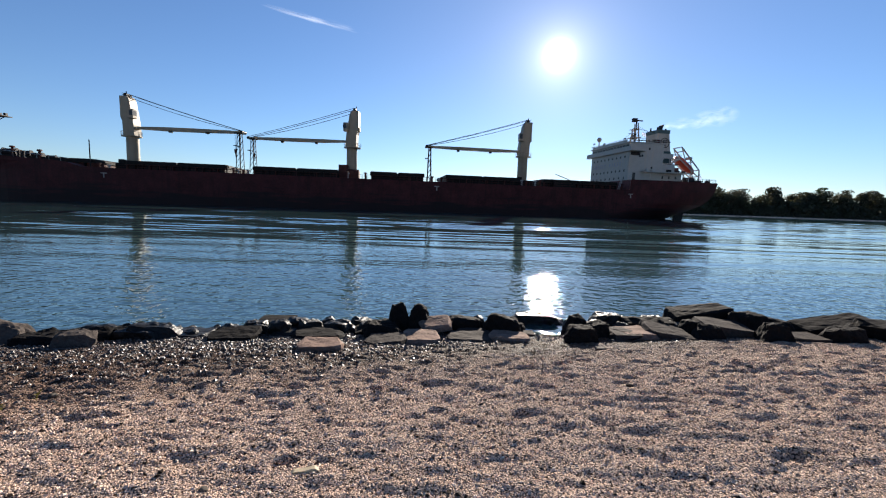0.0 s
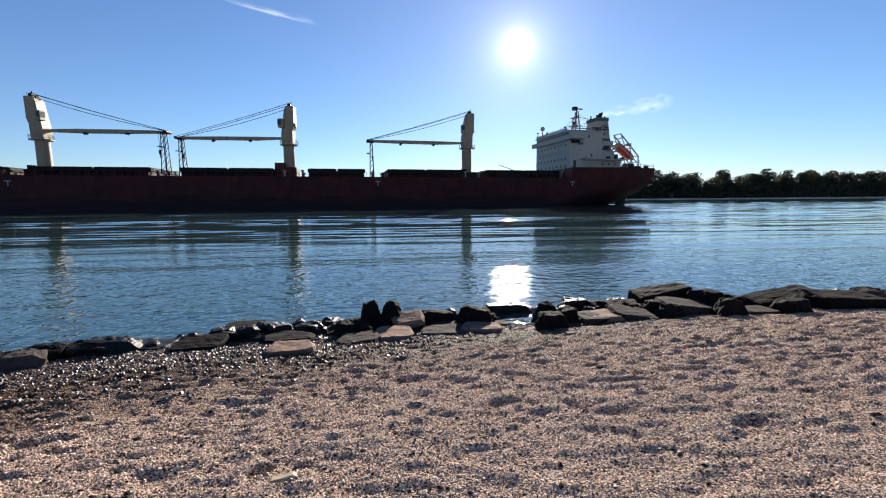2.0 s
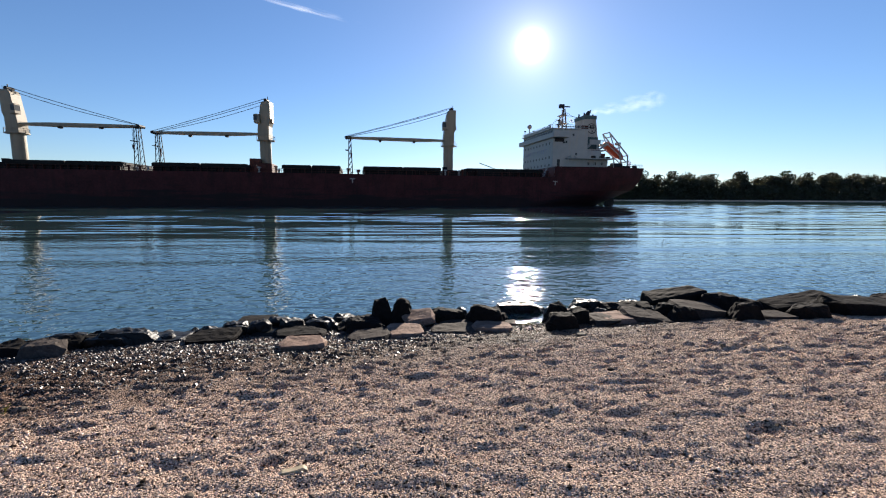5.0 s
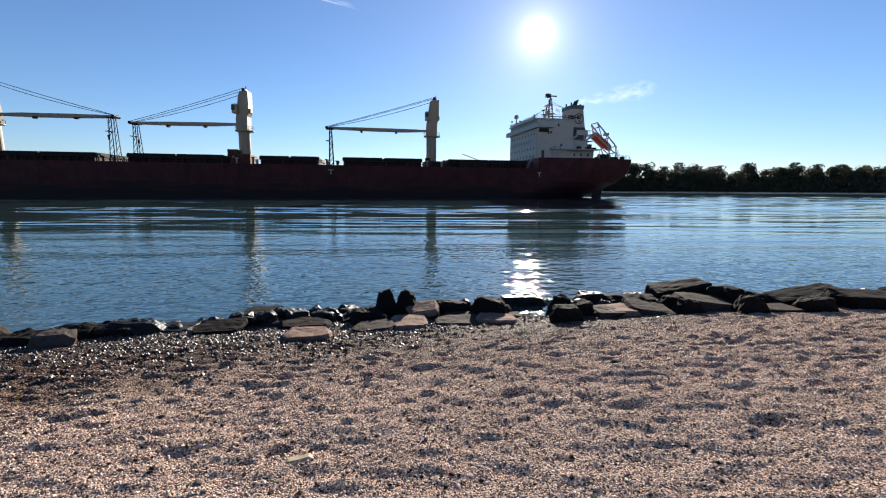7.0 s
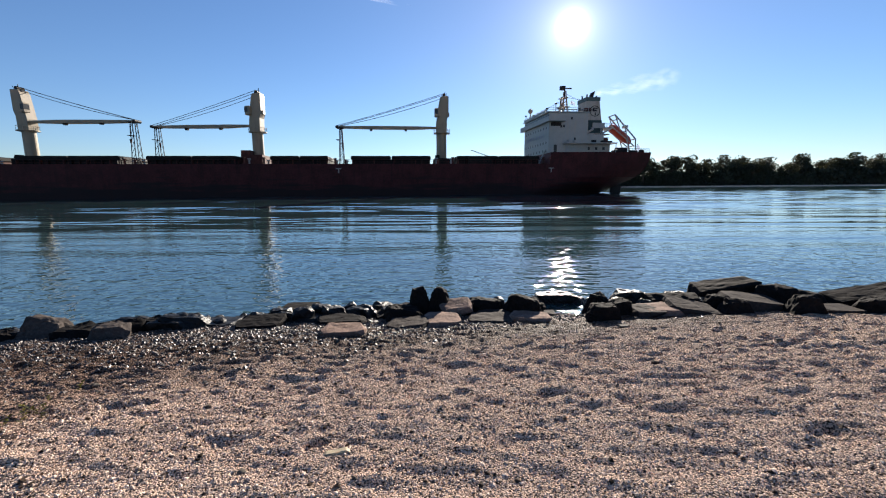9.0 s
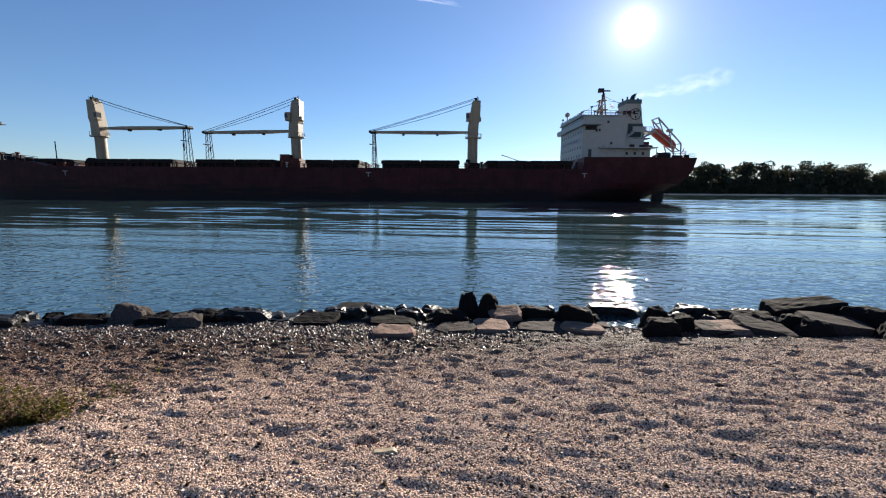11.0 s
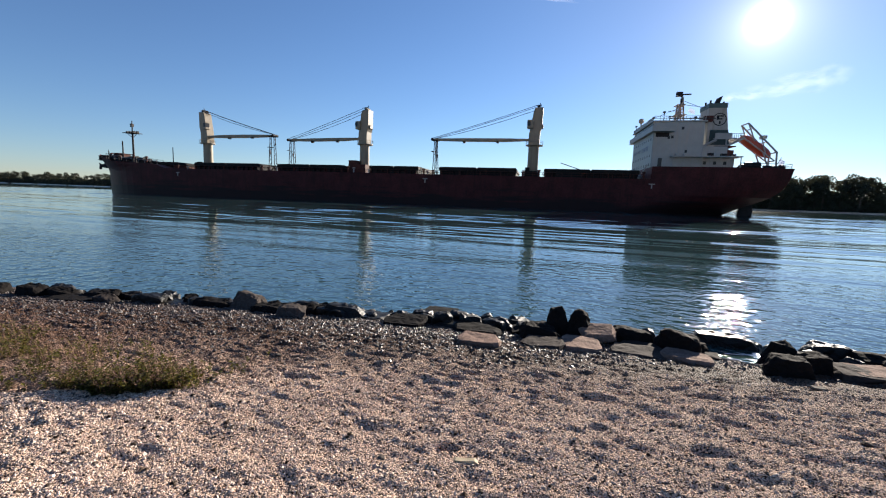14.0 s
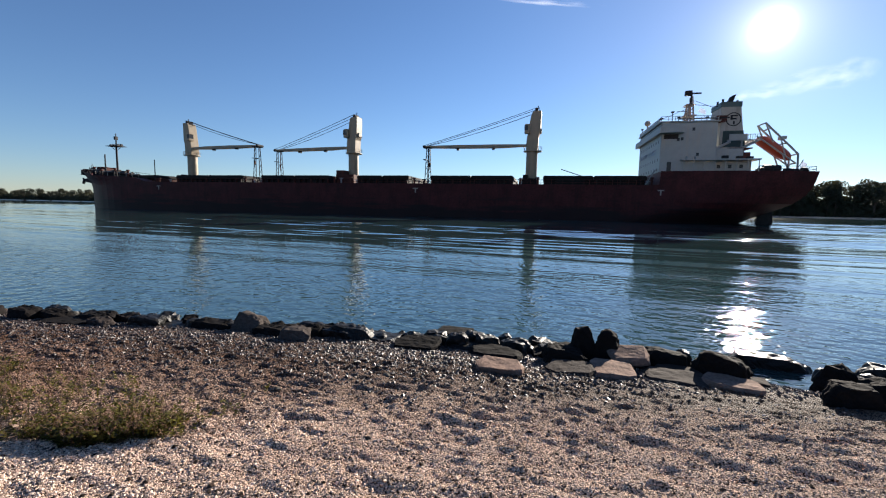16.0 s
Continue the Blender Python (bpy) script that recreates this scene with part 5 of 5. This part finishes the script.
def build_woods():
    rng = random.Random(21)
    kinds = [build_tree(s, 20.0) for s in range(5)]
    pine = build_tree(77, 25.0, True)
    used = [False] * 5
    pine.matrix_world = pose(313, FAR_BANK + 14, 1.2, 0, 0, 40)

    def place(x, y, k):
        i = rng.randrange(5)
        z = float(beach_z(np.array(x), np.array(y)))
        m = pose(x, y, z - 0.3, 0, 0, rng.uniform(0, 360))
        ob = kinds[i]
        if used[i]:
            ob = copy_thing(ob, m)
        else:
            ob.matrix_world = m
            used[i] = True
        ob.scale = (k * rng.uniform(0.9, 1.2), k * rng.uniform(0.9, 1.2), k)

    for i in range(100):
        x = 95 + i * 4.4 + rng.uniform(-2, 2)
        place(x, FAR_BANK + 9 + rng.uniform(0, 9), rng.uniform(0.6, 1.22))
    for i in range(62):
        x = 85 + i * 7.4 + rng.uniform(-3, 3)
        place(x, FAR_BANK + 24 + rng.uniform(0, 10), rng.uniform(0.85, 1.32))
    for i in range(92):
        x = -1150 + i * 9.2 + rng.uniform(-3, 3)
        place(x, FAR_BANK + 12 + rng.uniform(0, 14), rng.uniform(0.6, 0.85) * (1.12 if x < -700 else 1.0))


build_woods()


def build_understorey():
    """The closed edge of the woods: shrubs and low boughs, nobody could count them."""
    rng = np.random.default_rng(5)
    vs, fs = [], []
    for x0, x1, n, top in ((85, 560, 28000, 16.5), (-1200, -300, 26000, 11.0)):
        x = rng.uniform(x0, x1, n)
        lump = 0.45 + 0.55 * lattice_noise(x, x * 0, 9.0, 31)
        z = 0.4 + top * lump * rng.random(n) ** 1.2
        y = FAR_BANK + 6 * np.sin(x * 0.013) + 5 + z * 0.35 + rng.uniform(0, 7, n)
        a = rng.normal(size=(n, 3))
        a /= np.linalg.norm(a, axis=1)[:, None]
        b = np.cross(a, rng.normal(size=(n, 3)))
        b /= np.linalg.norm(b, axis=1)[:, None]
        s = rng.uniform(0.6, 1.5, n)[:, None]
        c = np.stack([x, y, z + 0.5], 1)
        o = len(vs)
        quad = np.stack([c + a * s, c + b * s * 0.8, c - a * s, c - b * s * 0.8], 1).reshape(-1, 3)
        vs += quad.tolist()
        fs += [(o + 4 * i, o + 4 * i + 1, o + 4 * i + 2, o + 4 * i + 3) for i in range(n)]
    me = bpy.data.meshes.new("undergrowth")
    me.from_pydata(vs, [], fs)
    me.materials.append(M_LEAF)
    return tagged(new("undergrowth", me), "dark green undergrowth along the far bank", "undergrowth", kind="stuff")


build_understorey()


def build_docks():
    """Low white floating docks along the far bank's left reach."""
    rng = random.Random(9)
    for i in range(13):
        x = -860 + i * 27 + rng.uniform(-5, 5)
        w = rng.uniform(6, 12)
        bm = box(B(), -w, w, -1.2, 1.2, -0.4, 0.75)
        bevel(bm, 0.1)
        dock = part("floating_dock", bm, M_DOCK)
        dock.matrix_world = pose(x, FAR_BANK - 9 + 6 * math.sin(x * 0.013), 0, 0, 0, 2)
        tagged(dock, "low white floating dock by the far bank", "dock", group="far docks")


build_docks()


# ---- beach details ----
M_PEBBLE = material("wet_pebble", (0.06, 0.042, 0.033), 0.5, vary=0.8, scale=14.0, spec=0.5, island=True)
M_SHELL = material("pale_pebble", (0.48, 0.37, 0.29), 0.8, vary=0.8, scale=14.0, spec=0.2, island=True)
M_BLADE = material("grass_blade", (0.095, 0.085, 0.02), 0.6, vary=0.75, scale=5.0, spec=0.2, island=True)
M_STRAW = material("dry_stalk", (0.17, 0.085, 0.042), 0.7, vary=0.4, scale=6.0)
M_WOOD = material("weathered_wood", (0.42, 0.33, 0.20), 0.7, vary=0.3, scale=9.0)


def height_at(x, y):
    """Height of the beach's relief at a place or at many."""
    xs, ys, z = GRID["xs"], GRID["ys"], GRID["z"]
    x, y = np.asarray(x, float), np.asarray(y, float)
    i = np.clip(np.searchsorted(xs, x) - 1, 0, len(xs) - 2)
    j = np.clip(np.searchsorted(ys, y) - 1, 0, len(ys) - 2)
    u, v = (x - xs[i]) / (xs[i + 1] - xs[i]), (y - ys[j]) / (ys[j + 1] - ys[j])
    return (z[j, i] * (1 - u) + z[j, i + 1] * u) * (1 - v) + (z[j + 1, i] * (1 - u) + z[j + 1, i + 1] * u) * v


OCTA = (((1, 0, 0), (-1, 0, 0), (0, 1, 0), (0, -1, 0), (0, 0, 1), (0, 0, -1)), ((0, 2, 4), (2, 1, 4), (1, 3, 4), (3, 0, 4), (2, 0, 5), (1, 2, 5), (3, 1, 5), (0, 3, 5)))


def scatter(name, mat, label, n, seed, spread, smin, smax, sink=0.2, flat=(0.35, 0.75), fine=False):
    """Pebbles: squashed, knocked-about lumps lying on the ground; the fine ones of eight faces."""
    rng = np.random.default_rng(seed)
    if fine:
        base, tri = np.array(OCTA[0], float), np.array(OCTA[1])
    else:
        bm = B()
        bmesh.ops.create_icosphere(bm, subdivisions=1, radius=1.0)
        base = np.array([v.co[:] for v in bm.verts])
        tri = np.array([[v.index for v in f.verts] for f in bm.faces])
        bm.free()
    x, y = spread(rng, n)
    s = smin + (smax - smin) * rng.random(n) ** 2.2
    sc = s[:, None] * np.stack([rng.uniform(0.7, 1.3, n), rng.uniform(0.7, 1.3, n), rng.uniform(*flat, n)], 1)
    a = rng.uniform(0, 6.28, n)
    p = base[None] * (1 + rng.uniform(-0.22, 0.22, (n, len(base), 1))) * sc[:, None, :]
    # a little tilt, then a turn about the upright
    tip = rng.uniform(-0.5, 0.5, n)[:, None]
    p = np.stack([p[..., 0], p[..., 1] * np.cos(tip) - p[..., 2] * np.sin(tip), p[..., 1] * np.sin(tip) + p[..., 2] * np.cos(tip)], -1)
    ca, sa = np.cos(a)[:, None], np.sin(a)[:, None]
    p = np.stack([p[..., 0] * ca - p[..., 1] * sa + x[:, None], p[..., 0] * sa + p[..., 1] * ca + y[:, None], p[..., 2] + (height_at(x, y) + sc[:, 2] * (1 - sink * 2) * 0.6)[:, None]], -1)
    f = tri[None] + (np.arange(n) * len(base))[:, None, None]
    me = bpy.data.meshes.new(name)
    me.from_pydata(p.reshape(-1, 3).tolist(), [], f.reshape(-1, 3).tolist())
    me.materials.append(mat)
    return tagged(new(name, me), label, "gravel", kind="stuff")


def weed_front(x):
    """Where the weeds begin, seen from the path."""
    return 1.73 + 0.47 * (np.maximum(x, -5.2) + 4.2) + 0.05 * np.sin(x * 9)


def off_weeds(rng, x, y):
    """Pale grains stay on the open sand before the weeds."""
    f = weed_front(x)
    return x, np.where((x < -3.2) & (y > f), 0.95 + (f - 0.97) * rng.random(len(x)), y)


def wet_strip(rng, n):
    x = np.where(rng.random(n) < 0.72, rng.uniform(-11.5, 0.3, n), rng.uniform(0.3, 9.5, n))
    q = rng.uniform(0.1, 1, n) * np.interp(x, (-11, -4, -0.8, 1.0, 9), (3.0, 4.0, 3.0, 1.6, 1.1)) * (0.35 + 0.65 * rng.random(n))
    return x, shore_y(x) - q


def dry_sand(rng, n):
    x = rng.uniform(-7, 8, n)
    edge = np.interp(x, (-7, -4, -1, 1, 8), (4.2, 3.9, 3.1, 2.0, 0.9))
    return off_weeds(rng, x, 1.0 + (shore_y(x) - 1.0 - edge * rng.uniform(0.75, 1.1, n)) * rng.random(n))


def near_sand(rng, n):
    y = 0.95 + 3.4 * rng.random(n) ** 1.5
    x = rng.uniform(-1, 1, n) * (1.3 + 1.25 * y) - 0.25 * y
    reach = shore_y(x) - np.interp(x, (-7, -4, -1, 1, 8), (4.1, 3.8, 3.0, 2.0, 0.9)) * rng.uniform(0.9, 1.2, n)
    return off_weeds(rng, x, np.where(y < reach, y, 0.95 + (reach - 0.95) * rng.random(n)))


def brown_litter(rng, n):
    x = rng.uniform(-7.4, -2.9, n)
    return x, weed_front(x) + 0.03 + 2.2 * rng.random(n) ** 1.2


M_LITTER = material("brown_litter", (0.17, 0.105, 0.075), 0.8, vary=0.85, scale=14.0, spec=0.2, island=True)
M_GRAIN = material("sand_grain", (0.64, 0.485, 0.385), 0.85, vary=0.55, scale=14.0, spec=0.15, island=True)
scatter("wet_gravel", M_PEBBLE, "wet dark gravel strip beside the water", 46000, 3, wet_strip, 0.006, 0.026, flat=(0.45, 0.9), fine=True)
scatter("shell_gravel", M_SHELL, "pale broken shell and gravel on sand", 46000, 4, dry_sand, 0.004, 0.014, flat=(0.4, 0.9), fine=True)
scatter("coarse_sand_lumps", M_GRAIN, "coarse pale sand crumbs on the beach", 120000, 6, near_sand, 0.0024, 0.0078, flat=(0.45, 0.95), fine=True)
# bark and leaf bits; the same dark specks stand in for shaded pits
M_CRUMB = material("dark_crumb", (0.05, 0.034, 0.024), 0.85, vary=0.6, scale=14.0, spec=0.1, island=True)
scatter("crumbs_and_pit_shade", M_CRUMB, "dark bits of bark and leaf, and dark specks for shaded pits in the sand", 2600, 9, dry_sand, 0.005, 0.022, flat=(0.3, 0.8), fine=True)
scatter("leaf_litter", M_LITTER, "brown dry crumbs and bits of leaf among the weeds", 26000, 8, brown_litter, 0.006, 0.019, flat=(0.15, 0.45), fine=True)


def weed_plants(name, mat, n, seed, hmin, hmax, leaves, leaf, label, tall_left):
    """Low weeds: bent stems set with small leaves, thick along the front of the patch, thin behind."""
    rng = np.random.default_rng(seed)
    vs, fs = [], []
    k = 0
    while k < n:
        x = rng.uniform(-7.0, -3.15)
        front = float(weed_front(x))
        y = front + 1.35 * rng.random() ** 1.7
        back = y - front
        dense = float(lattice_noise(np.array(x), np.array(y), 0.28, 40))
        chance = (0.03 + 1.6 * dense ** 3) * math.exp(-back / (0.36 if x > -4.1 else 0.7))
        if -4.0 < x < -3.25 and back < 0.32:
            chance += 0.5
        if x > -3.3:
            chance *= 0.5
        if rng.random() > chance:
            continue
        h = rng.uniform(hmin, hmax) * (0.55 + 0.7 * dense) * (tall_left if x < -4.5 else 1.0)
        a, lean = rng.uniform(0, 6.28), rng.uniform(0.1, 0.9) * h
        dx, dy = math.cos(a), math.sin(a)
        z = float(height_at(x, y)) - 0.008
        o = len(vs)
        w = 0.0018
        for f, wk in ((0, 1.0), (0.5, 0.8), (1.0, 0.4)):
            cx, cy = x + dx * lean * f * f, y + dy * lean * f * f
            vs += [(cx + dy * w * wk, cy - dx * w * wk, z + h * f), (cx - dy * w * wk, cy + dx * w * wk, z + h * f)]
        fs += [(o, o + 1, o + 3, o + 2), (o + 2, o + 3, o + 5, o + 4)]
        for j in range(leaves):
            f = 0.15 + 0.85 * (j + rng.random()) / leaves
            cx, cy, cz = x + dx * lean * f * f, y + dy * lean * f * f, z + h * f
            b = rng.uniform(0, 6.28)
            s = leaf * rng.uniform(0.6, 1.3)
            ux, uy, uz = math.cos(b), math.sin(b), rng.uniform(-0.3, 0.9)
            px, py = -uy * 0.32 * s, ux * 0.32 * s
            o = len(vs)
            vs += [(cx, cy, cz), (cx + ux * s * 0.55 + px, cy + uy * s * 0.55 + py, cz + uz * s * 0.6), (cx + ux * s, cy + uy * s, cz + uz * s * 0.8), (cx + ux * s * 0.55 - px, cy + uy * s * 0.55 - py, cz + uz * s * 0.6)]
            fs.append((o, o + 1, o + 2, o + 3))
        k += 1
    me = bpy.data.meshes.new(name)
    me.from_pydata(vs, [], fs)
    me.materials.append(mat)
    return tagged(new(name, me), label, "weeds", kind="stuff")


def build_grass():
    weed_plants("green_weeds", M_BLADE, 1400, 12, 0.06, 0.17, 11, 0.030, "low yellow-green weeds growing in sand", 1.15)
    weed_plants("dry_weeds", M_STRAW, 1000, 13, 0.08, 0.24, 7, 0.018, "dry reddish stalks among the weeds", 1.5)


let_through(M_BLADE, 0.4, (1.4, 1.35, 0.7))
build_grass()


def build_litter():
    """A chip of driftwood, a pale shell and a few single stones."""
    def lay(ob, x, y, turn=0, up=0.0):
        ob.matrix_world = pose(x, y, height_at(x, y) + up, 0, 0, turn)

    bm = prism(B(), ((-0.08, 0.0), (-0.03, -0.004), (0.04, 0.002), (0.085, 0.012), (0.06, 0.022), (0.0, 0.014), (-0.06, 0.012)), -0.02, 0.02)
    for v in bm.verts:
        v.co.y += 0.012 * math.sin(v.co.x * 40) - 0.12 * v.co.x
    bevel(bm, 0.003)
    chip = tagged(part("driftwood_chip", bm, M_WOOD), "pale weathered wood chip lying on sand", "driftwood")
    lay(chip, -0.78, 2.33, 14, 0.0)
    bm = box(B(), -0.07, 0.07, -0.05, 0.05, -0.008, 0.02)
    bevel(bm, 0.012)
    lay(tagged(part("pale_stone", bm, M_STONE_PALE), "small pale flat stone lying on sand", "stone"), 2.26, 5.58, 5, 0.01)
    rng = random.Random(8)
    for x, y, s in ((-1.28, 2.14, 0.02), (1.9, 3.9, 0.03), (-2.6, 4.3, 0.035), (0.6, 4.9, 0.03), (3.6, 4.6, 0.03), (-3.3, 3.4, 0.03), (-1.95, 2.9, 0.022)):
        bm = B()
        bmesh.ops.create_icosphere(bm, subdivisions=2, radius=s)
        for v in bm.verts:
            v.co = Vector((v.co.x * 1.3, v.co.y, v.co.z * 0.6)) * (1 + 0.3 * noise.noise(v.co * 40 + Vector((x, y, 0))))
        lay(tagged(part("pebble", bm, M_STONE_PALE if rng.random() < 0.5 else M_STONE_BROWN), "rounded pebble lying on the sand", "pebble", group="single pebbles"), x, y, 0, s * 0.3)


build_litter()


# ---- sky: vapour trail and funnel smoke ----
def vapour_material(name, dens, scale, stretch):
    m = bpy.data.materials.new(name)
    m.use_nodes = True
    nt = m.node_tree
    nt.nodes.clear()
    out = nt.nodes.new("ShaderNodeOutputMaterial")
    tr = nt.nodes.new("ShaderNodeBsdfTransparent")
    df = nt.nodes.new("ShaderNodeBsdfTranslucent")
    df.inputs["Color"].default_value = (0.9, 0.9, 0.9, 1)
    tc = nt.nodes.new("ShaderNodeTexCoord")
    mp = nt.nodes.new("ShaderNodeMapping")
    mp.inputs["Scale"].default_value = stretch
    nt.links.new(tc.outputs["Object"], mp.inputs[0])
    n = nt.nodes.new("ShaderNodeTexNoise")
    n.inputs["Scale"].default_value, n.inputs["Detail"].default_value = scale, 2.5
    nt.links.new(mp.outputs[0], n.inputs["Vector"])
    r = nt.nodes.new("ShaderNodeMapRange")
    r.inputs["From Min"].default_value, r.inputs["From Max"].default_value = 0.38, 0.75
    r.inputs["To Max"].default_value = dens
    nt.links.new(n.outputs["Fac"], r.inputs[0])
    # thins out towards its rim
    ln = nt.nodes.new("ShaderNodeVectorMath")
    ln.operation = "LENGTH"
    sc = nt.nodes.new("ShaderNodeVectorMath")
    sc.operation = "MULTIPLY"
    nt.links.new(tc.outputs["Generated"], sc.inputs[0])
    sc.inputs[1].default_value = (2, 2, 2)
    sb = nt.nodes.new("ShaderNodeVectorMath")
    sb.operation = "SUBTRACT"
    sb.inputs[1].default_value = (1, 1, 1)
    nt.links.new(sc.outputs[0], sb.inputs[0])
    nt.links.new(sb.outputs[0], ln.inputs[0])
    e = nt.nodes.new("ShaderNodeMapRange")
    e.inputs["From Min"].default_value, e.inputs["From Max"].default_value = 0.25, 1.0
    e.inputs["To Min"].default_value, e.inputs["To Max"].default_value = 1.0, 0.0
    nt.links.new(ln.outputs["Value"], e.inputs[0])
    k = nt.nodes.new("ShaderNodeMath")
    k.operation = "MULTIPLY"
    nt.links.new(r.outputs[0], k.inputs[0])
    nt.links.new(e.outputs[0], k.inputs[1])
    mix = nt.nodes.new("ShaderNodeMixShader")
    nt.links.new(k.outputs[0], mix.inputs[0])
    nt.links.new(tr.outputs[0], mix.inputs[1])
    nt.links.new(df.outputs[0], mix.inputs[2])
    nt.links.new(mix.outputs[0], out.inputs["Surface"])
    return m


def wisp(name, mat, parent, centre, half, turn):
    """A thin sheet of vapour, wavy and a little domed."""
    bm = B()
    bmesh.ops.create_grid(bm, x_segments=24, y_segments=10, size=1.0)
    o = Vector(centre)
    for v in bm.verts:
        v.co = Vector((v.co.x * half[0], 0.6 * half[1] * noise.noise(Vector((v.co.x * 2, v.co.y * 2, 0)) + o), v.co.y * half[1]))
    ob = part(name, bm, mat, parent, smooth=True)
    ob.matrix_local = pose(*centre, 0, turn, 0)
    return ob


M_SMOKE = vapour_material("funnel_smoke", 0.2, 0.2, (1, 1, 1.6))
M_TRAIL = vapour_material("vapour_trail", 0.30, 0.003, (0.5, 1, 3))
smoke = tagged(new("funnel_smoke"), "thin pale exhaust smoke drifting from the funnel", "smoke")
for cx, cy, cz, hx, hz, tn in ((90.6, 0.3, 27.7, 3.6, 1.1, -12), (95.5, 0.8, 28.7, 4.8, 1.9, -10), (101.5, -0.5, 29.9, 6.0, 2.7, -14), (108.5, 1.2, 31.5, 7.0, 3.2, -12)):
    wisp("smoke_puff", M_SMOKE, smoke, (cx, cy, cz), (hx, hz), tn)
trail = tagged(new("vapour_trail"), "white vapour trail high in the blue sky", "vapour trail")
wisp("trail_streak", M_TRAIL, trail, (0, 0, 0), (470, 30), 13.0)


# ---- a butterfly crosses the beach ----
def wing_material():
    m = bpy.data.materials.new("butterfly_wing")
    m.use_nodes = True
    nt = m.node_tree
    b = nt.nodes["Principled BSDF"]
    tc = nt.nodes.new("ShaderNodeTexCoord")
    w = nt.nodes.new("ShaderNodeTexWave")
    w.inputs["Scale"].default_value, w.inputs["Distortion"].default_value = 13.0, 4.0
    nt.links.new(tc.outputs["Object"], w.inputs["Vector"])
    r = nt.nodes.new("ShaderNodeValToRGB")
    r.color_ramp.elements[0].position, r.color_ramp.elements[0].color = 0.42, (0.015, 0.012, 0.008, 1)
    r.color_ramp.elements[1].position, r.color_ramp.elements[1].color = 0.5, (0.9, 0.72, 0.33, 1)
    nt.links.new(w.outputs["Fac"], r.inputs[0])
    nt.links.new(r.outputs[0], b.inputs["Base Color"])
    b.inputs["Roughness"].default_value = 0.6
    return m


def butterfly_wing(side):
    """Fore and hind lobe of one wing, hinged on the body's line."""
    bm = B()
    outline = ((0.010, 0.0), (0.022, 0.016), (0.026, 0.034), (0.014, 0.040), (0.004, 0.034), (-0.006, 0.030), (-0.020, 0.026), (-0.026, 0.016), (-0.014, 0.0))
    lo = [bm.verts.new((x, side * y, -0.0004)) for x, y in outline]
    hi = [bm.verts.new((x, side * y, 0.0004)) for x, y in outline]
    bm.faces.new(lo)
    bm.faces.new(hi[::-1])
    for i in range(len(lo)):
        j = (i + 1) % len(lo)
        bm.faces.new((lo[j], lo[i], hi[i], hi[j]))
    bmesh.ops.recalc_face_normals(bm, faces=bm.faces)
    return bm


butterfly = tagged(new("butterfly"), "small black and cream butterfly flying over the sand", "butterfly")
bm = tube(B(), (0.019, 0, 0), (0.006, 0, 0), 0.002, 0.0034, 8)
tube(bm, (0.006, 0, 0), (-0.022, 0, -0.002), 0.0034, 0.0012, 8)
part("body", bm, M_DARK, butterfly, "thin dark body", True)
M_WING = wing_material()
wings = [part("wing", butterfly_wing(side), M_WING, butterfly) for side in (-1, 1)]


# ---- what moves ----
def motions():
    # seconds, place of the ship's middle: a straight course of 3.0 m a second, then nearer
    rows = [(t, pose(-23.6 - 2.949 * t, 112.05 - 0.531 * t, 0, 0, 0, SHIP_TURN)) for t in (0, 2, 4, 6, 8, 10, 12, 13, 13.5)]
    rows += [(t, pose(x, y, 0, 0, 0, SHIP_TURN)) for t, x, y in ((14, -64.8, 104.2), (14.5, -63.75, 98.75), (15, -63.75, 96.25), (15.5, -64.9, 96.15), (16, -65.54, 96.39))]
    walk(ship, rows)
    walk(smoke, rows)
    walk(trail, [(0, pose(-1065, 3500, 1443)), (8, pose(-830, 3500, 1495)), (16, pose(-595, 3500, 1640))])
    # the butterfly comes in from beyond the grass and leaves past the stones
    walk(butterfly, [(t, pose(x, y, z, rx, ry, rz)) for t, x, y, z, rx, ry, rz in (
        (0, -9.0, -2.0, 1.5, 0, -5, 10), (7.6, -5.2, 0.2, 1.45, 0, -5, 15), (8.2, -1.25, 0.98, 1.48, 15, -8, 4), (8.3, -0.667, 1.013, 1.528, 20, -10, 5),
        (8.4, -0.129, 1.029, 1.572, -15, -8, 0), (8.5, 0.569, 1.039, 1.557, 40, 25, -60), (8.6, 1.032, 1.044, 1.535, 10, 5, 0), (8.7, 1.75, 1.02, 1.55, -10, -5, -10), (9.2, 5.2, 0.4, 1.6, 0, -5, -15), (16, 9.0, -3.0, 1.7, 0, -5, -20))])
    beat = [(0, 20)] + [(7.6 + 0.05 * i, 55 if i % 2 else 0) for i in range(33)] + [(16, 20)]
    for side, wing in zip((-1, 1), wings):
        walk(wing, [(t, pose(0, 0, 0.002, side * a, 0, 0)) for t, a in beat])
    # the current carries the ripples slowly along
    walk(water, [(0, pose(0, 0, 0)), (8, pose(-2.4, -0.6, 0)), (16, pose(-4.8, -1.2, 0))])


motions()
